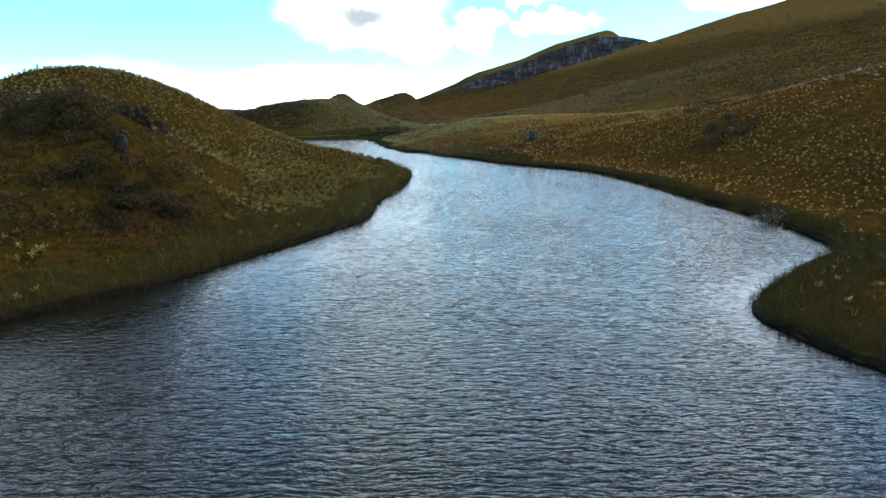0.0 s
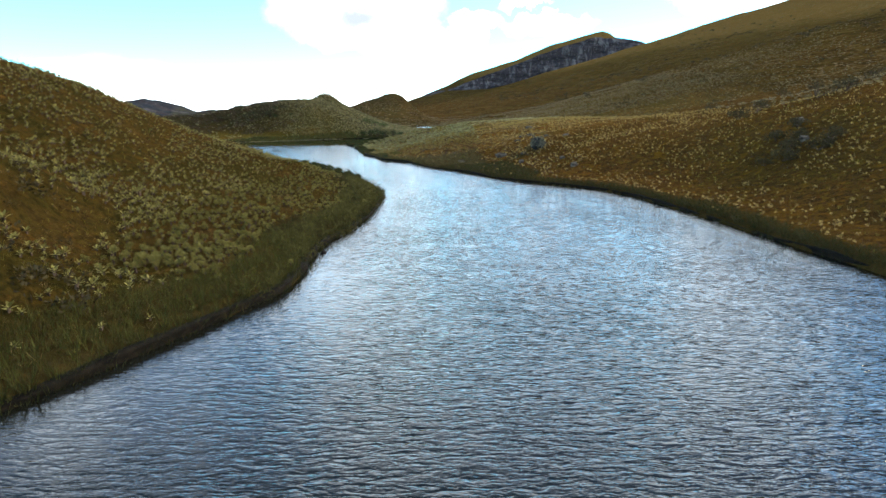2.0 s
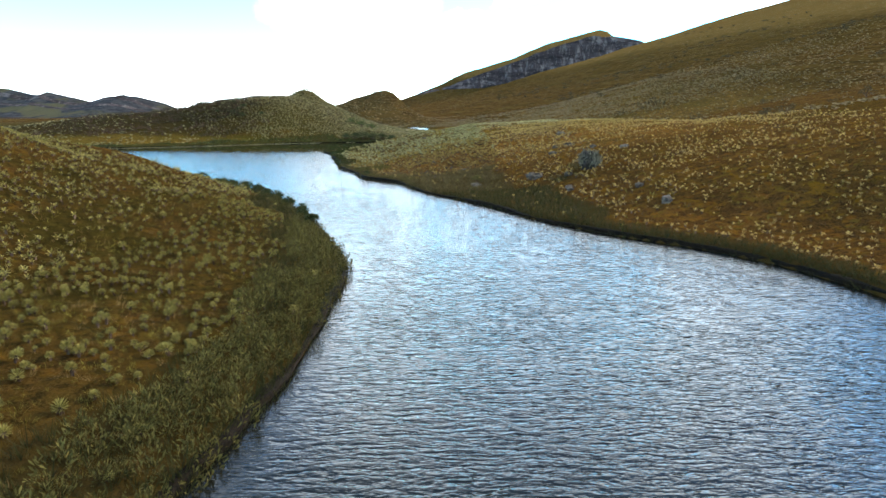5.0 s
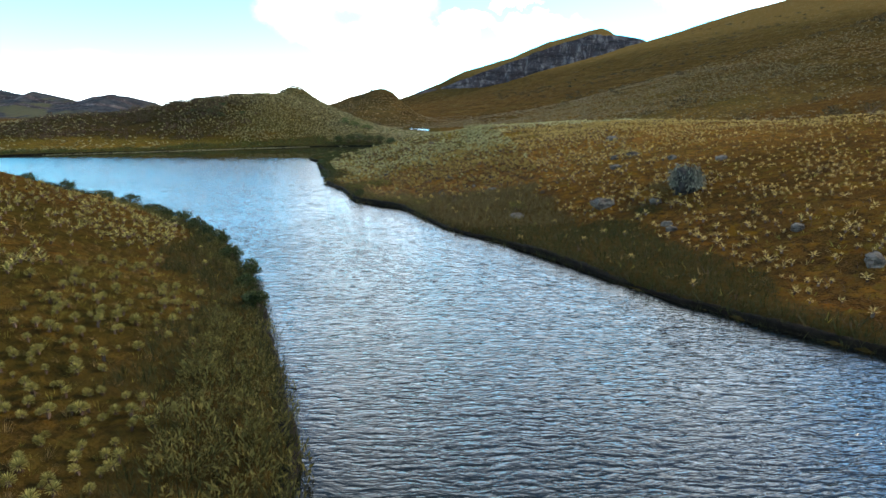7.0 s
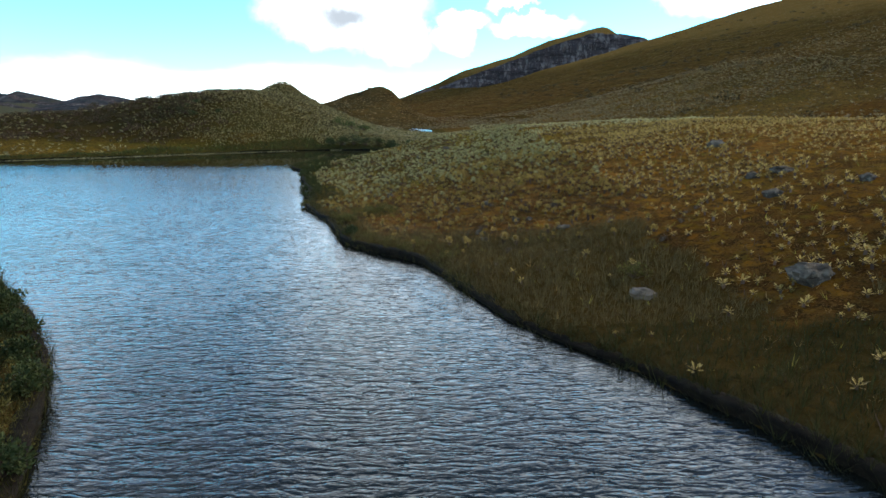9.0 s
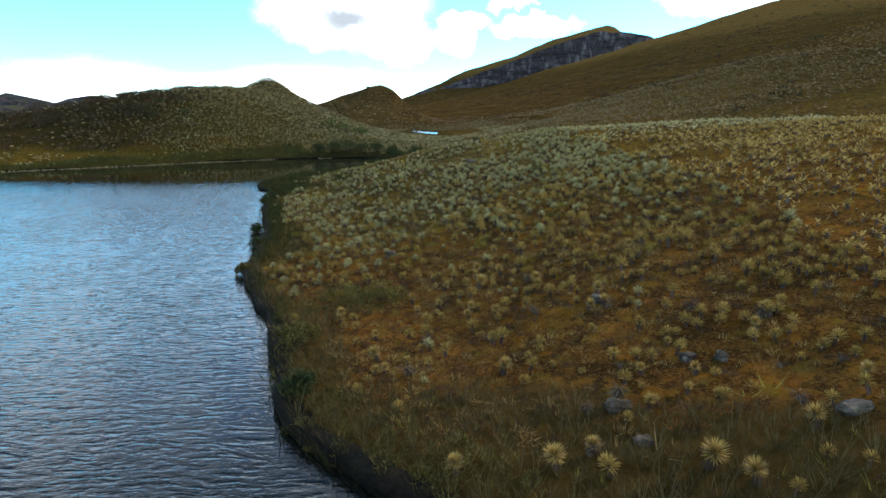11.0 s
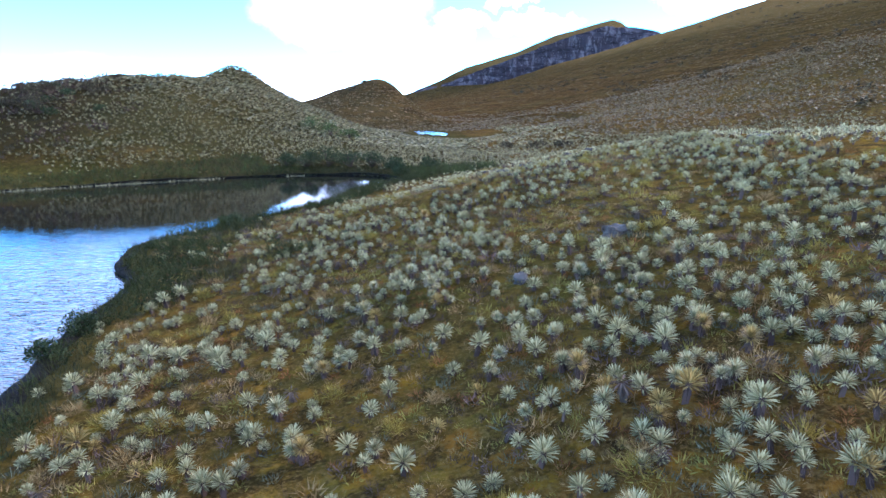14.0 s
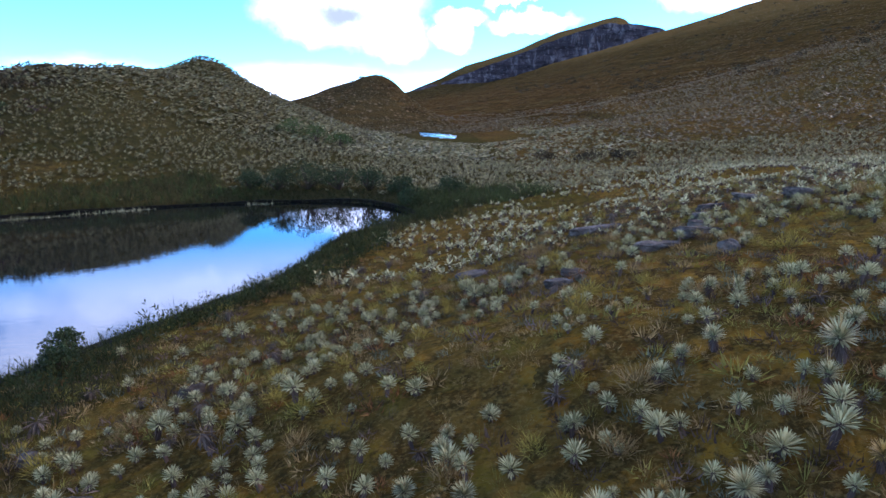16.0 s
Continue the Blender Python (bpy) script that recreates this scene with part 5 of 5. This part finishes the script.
shoots = [(p, t, np.zeros(len(t), int)) for p, t in (scrub_shape(np.random.RandomState(460 + k), 0.9, (0.75, 1.0, 0.6, 0.9, 1.3)[k], 74, 0.165) for k in range(5))]
for name, x0, x1, y0, y1, cell, wide, label in (("channel_bank_scrub", -40, -3, 58, 162, 0.60, ((58, 1.4), (70, 2.4), (85, 3.0), (104, 3.8), (125, 2.6), (162, 1.6)), "dense dark green scrub along the edge of the channel"),
                                                ("spur_bank_scrub", -30, -10, 168, 262, 0.60, ((168, 0.8), (185, 1.0), (203, 1.4), (210, 3.4), (213, 7.0), (216, 7.5), (222, 4.0), (228, 2.0), (236, 3.0), (246, 3.8), (258, 3.6), (262, 4.0)), "dense dark green scrub and reeds along the edge of the bay")):
    bx, by = jitter(x0, x1, y0, y1, cell, rng)
    bd = shore_distance(bx, by, SHORE)
    reach = np.interp(by, [a for a, b_ in wide], [b_ for a, b_ in wide]) * (1 + 1.0 * fbm(bx, by, 6, 3, 161))
    ok = (bd > (-0.1 if "channel" in name else 0.3)) & (bd < reach) & (rng.rand(bx.size) < 0.86)
    bx, by, bd = bx[ok], by[ok], bd[ok]
    spread_out(name, shoots, bx, by, np.maximum(height(bx, by), -0.1) - 0.05, np.clip(rng.normal(0.80, 0.22, bx.size), 0.35, 1.35) * (np.interp(by, (108, 120), (1.0, 0.6)) if "channel" in name else 0.55 + 0.3 * np.clip(bd / 2.5, 0, 1)), rng, [SCRUB if "channel" in name else BAY_SCRUB], label, "scrub", 0.12)
# a damp hollow full of low scrub behind the foot of the spur
bx, by = jitter(-15, -6, 166, 174, 0.5, rng)
ok = (((bx + 10.6) / 3.4) ** 2 + ((by - 169.8) / 1.8) ** 2 < 1 + 1.2 * fbm(bx, by, 3, 3, 181)) & (shore_distance(bx, by, SHORE) > 0.5) & (rng.rand(bx.size) < 0.85)
bx, by = bx[ok], by[ok]
spread_out("hollow_scrub", shoots, bx, by, height(bx, by) - 0.05, np.clip(rng.normal(0.62, 0.16, bx.size), 0.3, 1.0), rng, [SCRUB], "low olive-green scrub filling a damp hollow", "scrub", 0.15)
# the reed bed at the head of the bay
rx, ry = jitter(-17, 2, 257, 272, 0.42, rng)
ok = (((rx + 7.5) / 7.5) ** 2 + ((ry - 264.0) / 4.2) ** 2 < 1 + 0.8 * fbm(rx, ry, 5, 3, 171)) & (shore_distance(rx, ry, SHORE) > -0.3)
rx, ry = rx[ok], ry[ok]
spread_out("reed_bed", reed, rx, ry, np.maximum(height(rx, ry), -0.1), np.clip(rng.normal(1.25, 0.25, rx.size), 0.6, 1.8), rng, [REED, SEDGE], "dark green reed bed at the head of the bay", "reeds", 0.12)
# low dark heath strewn in lines over the long slope
clumps = [(p, t, np.zeros(len(t), int)) for p, t in (shrub_shape(np.random.RandomState(400 + k), 2.6, 0.9, 60, 0.42, 0.4)[0] for k in range(4))]
hx, hy = jitter(62, 340, 110, 950, 7.0, rng)
lines = fbm(hx * 0.35 + hy * 0.04, hy * 0.08 + height(hx, hy) * 0.9, 7, 3, 131)
ok = (rng.rand(hx.size) < 0.015 + np.clip(lines - 0.16, 0, 1) * 1.8) & (hx < 120 + hy * 0.45)
spread_out("heath_clumps", clumps, hx[ok], hy[ok], height(hx[ok], hy[ok]) - 0.1, np.clip(rng.normal(1.1, 0.4, ok.sum()), 0.5, 2.4), rng, [HEATH], "low dark heath clumps strewn over the long slope", "shrubs", 0.1)


# dark heath clumps added to stand in for shade on the hill foot
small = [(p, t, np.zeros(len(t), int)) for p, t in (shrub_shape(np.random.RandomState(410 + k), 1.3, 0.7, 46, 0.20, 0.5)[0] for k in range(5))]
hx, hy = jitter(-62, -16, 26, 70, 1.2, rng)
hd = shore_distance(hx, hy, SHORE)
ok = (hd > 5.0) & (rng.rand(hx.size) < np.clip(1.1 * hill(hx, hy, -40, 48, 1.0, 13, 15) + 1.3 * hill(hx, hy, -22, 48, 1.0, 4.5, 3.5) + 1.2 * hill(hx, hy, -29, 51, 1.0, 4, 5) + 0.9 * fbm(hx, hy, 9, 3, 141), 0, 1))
spread_out("shade_clumps", small, hx[ok], hy[ok], height(hx[ok], hy[ok]) - 0.05, np.clip(rng.normal(1.0, 0.35, ok.sum()), 0.5, 1.8), rng, [HEATH], "low dark heath clumps standing in for shade on the foot of the hill", "shrubs", 0.1)

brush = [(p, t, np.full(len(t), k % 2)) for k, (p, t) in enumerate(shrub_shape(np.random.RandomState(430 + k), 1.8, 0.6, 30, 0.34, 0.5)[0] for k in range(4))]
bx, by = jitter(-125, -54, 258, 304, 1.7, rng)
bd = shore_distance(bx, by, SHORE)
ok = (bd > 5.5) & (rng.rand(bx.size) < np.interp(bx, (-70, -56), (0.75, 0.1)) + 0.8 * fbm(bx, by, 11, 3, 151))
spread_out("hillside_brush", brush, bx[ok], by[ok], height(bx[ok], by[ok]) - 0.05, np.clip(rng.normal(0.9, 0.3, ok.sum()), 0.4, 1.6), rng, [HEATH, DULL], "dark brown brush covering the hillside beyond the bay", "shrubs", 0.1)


# ---- the far ridge, with the cliff under its crest ----
def far_ridge():
    """Talus, rock face, grassy cap and back of the ridge that closes the valley, row by row from foot to back."""
    xs = np.linspace(-260, 620, 420)
    crest = np.interp(xs, (-260, -180, -100, -49, 2, 60, 157, 245, 315, 357, 374, 390, 433, 470, 620), (0, 10, 27, 43, 64, 91, 118, 153, 172, 182, 177, 165, 157, 142, 60))
    crest = crest + 2.2 * fbm(xs, 0 * xs, 34, 4, 23)
    rim = np.minimum(np.interp(xs, (-260, 10, 60, 157, 246, 335, 390, 434, 620), (-6, 57, 74, 108, 140, 165, 161, 155, 50)) + 3.0 * fbm(xs, 0 * xs, 22, 3, 29), crest - 1.5)
    foot = np.minimum(np.interp(xs, (-260, 10, 60, 96, 158, 247, 320, 391, 434, 620), (-8, 52, 54, 55, 68, 86, 106, 135, 147, 45)), rim - 0.8)
    rows, face = [], 24
    rows.append((0 * xs + 1330, foot - 60))
    rows.append((0 * xs + 1455, foot - 9))
    for k in range(face + 1):
        v = k / face
        z = foot + (rim - foot) * v
        deep = np.clip((rim - foot) / 30, 0.05, 1)
        y = 1468 + 12 * v + deep * (9 * fbm(xs, z * 0.3, 30, 4, 17) + 5 * fbm(xs * 0.3, z, 11, 3, 13) + 5 * np.abs(fbm(xs, z * 0.2, 11, 3, 19)))
        rows.append((y, z + 0 * xs))
    for v in (0.35, 0.7, 1.0):
        rows.append((0 * xs + 1492 + 34 * v, rim + (crest - rim) * v + (1.0 * fbm(xs, 0 * xs + v * 40, 15, 3, 37) if v < 1 else 0)))
    rows.append((0 * xs + 1640, crest - 70))
    co = np.stack([np.stack([xs, y, z], -1) for y, z in rows])
    nz, nx = co.shape[:2]
    i = np.arange(nx * nz).reshape(nz, nx)
    q = np.stack([i[:-1, :-1], i[:-1, 1:], i[1:, 1:], i[1:, :-1]], -1)
    rock = np.zeros(q.shape[:2], int)
    rock[2:2 + face, :] = ((rim - foot)[:-1] > 4)
    me = bpy.data.meshes.new("backdrop_ridge")
    me.materials.append(TURF)
    me.materials.append(CLIFF)
    fill_mesh(me, co.reshape(-1, 3), q.reshape(-1, 4), 4, False, rock.ravel())
    return me


tagged(new("backdrop_ridge", far_ridge()), "grassy ridge with a band of dark layered cliff", "ridge", kind="structure")


# ---- haze-tinted blue-grey hills that close the view to the left ----
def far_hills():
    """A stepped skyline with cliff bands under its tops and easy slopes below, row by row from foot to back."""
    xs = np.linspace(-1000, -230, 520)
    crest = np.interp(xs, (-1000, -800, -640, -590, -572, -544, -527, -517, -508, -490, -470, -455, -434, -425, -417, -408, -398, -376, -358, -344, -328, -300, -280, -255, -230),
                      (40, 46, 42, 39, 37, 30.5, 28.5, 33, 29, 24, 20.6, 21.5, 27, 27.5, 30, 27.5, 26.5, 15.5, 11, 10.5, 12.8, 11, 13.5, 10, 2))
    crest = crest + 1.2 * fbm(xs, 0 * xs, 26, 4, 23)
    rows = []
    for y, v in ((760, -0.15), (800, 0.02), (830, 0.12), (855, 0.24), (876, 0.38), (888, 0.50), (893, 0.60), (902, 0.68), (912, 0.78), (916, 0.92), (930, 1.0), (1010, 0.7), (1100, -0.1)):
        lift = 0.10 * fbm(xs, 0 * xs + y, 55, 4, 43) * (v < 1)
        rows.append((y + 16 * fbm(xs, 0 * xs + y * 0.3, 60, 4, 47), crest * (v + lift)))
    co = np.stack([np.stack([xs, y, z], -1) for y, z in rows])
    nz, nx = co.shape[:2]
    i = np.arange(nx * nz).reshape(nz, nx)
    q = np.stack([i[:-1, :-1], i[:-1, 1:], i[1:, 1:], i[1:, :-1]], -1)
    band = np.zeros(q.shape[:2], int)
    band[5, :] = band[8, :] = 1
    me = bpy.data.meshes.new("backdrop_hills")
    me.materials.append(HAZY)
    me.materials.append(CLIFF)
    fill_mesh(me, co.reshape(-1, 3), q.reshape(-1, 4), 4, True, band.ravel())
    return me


tagged(new("backdrop_hills", far_hills()), "far hills with cliff bands, blue haze and sunlit slopes put into the colour", "hills", kind="structure")
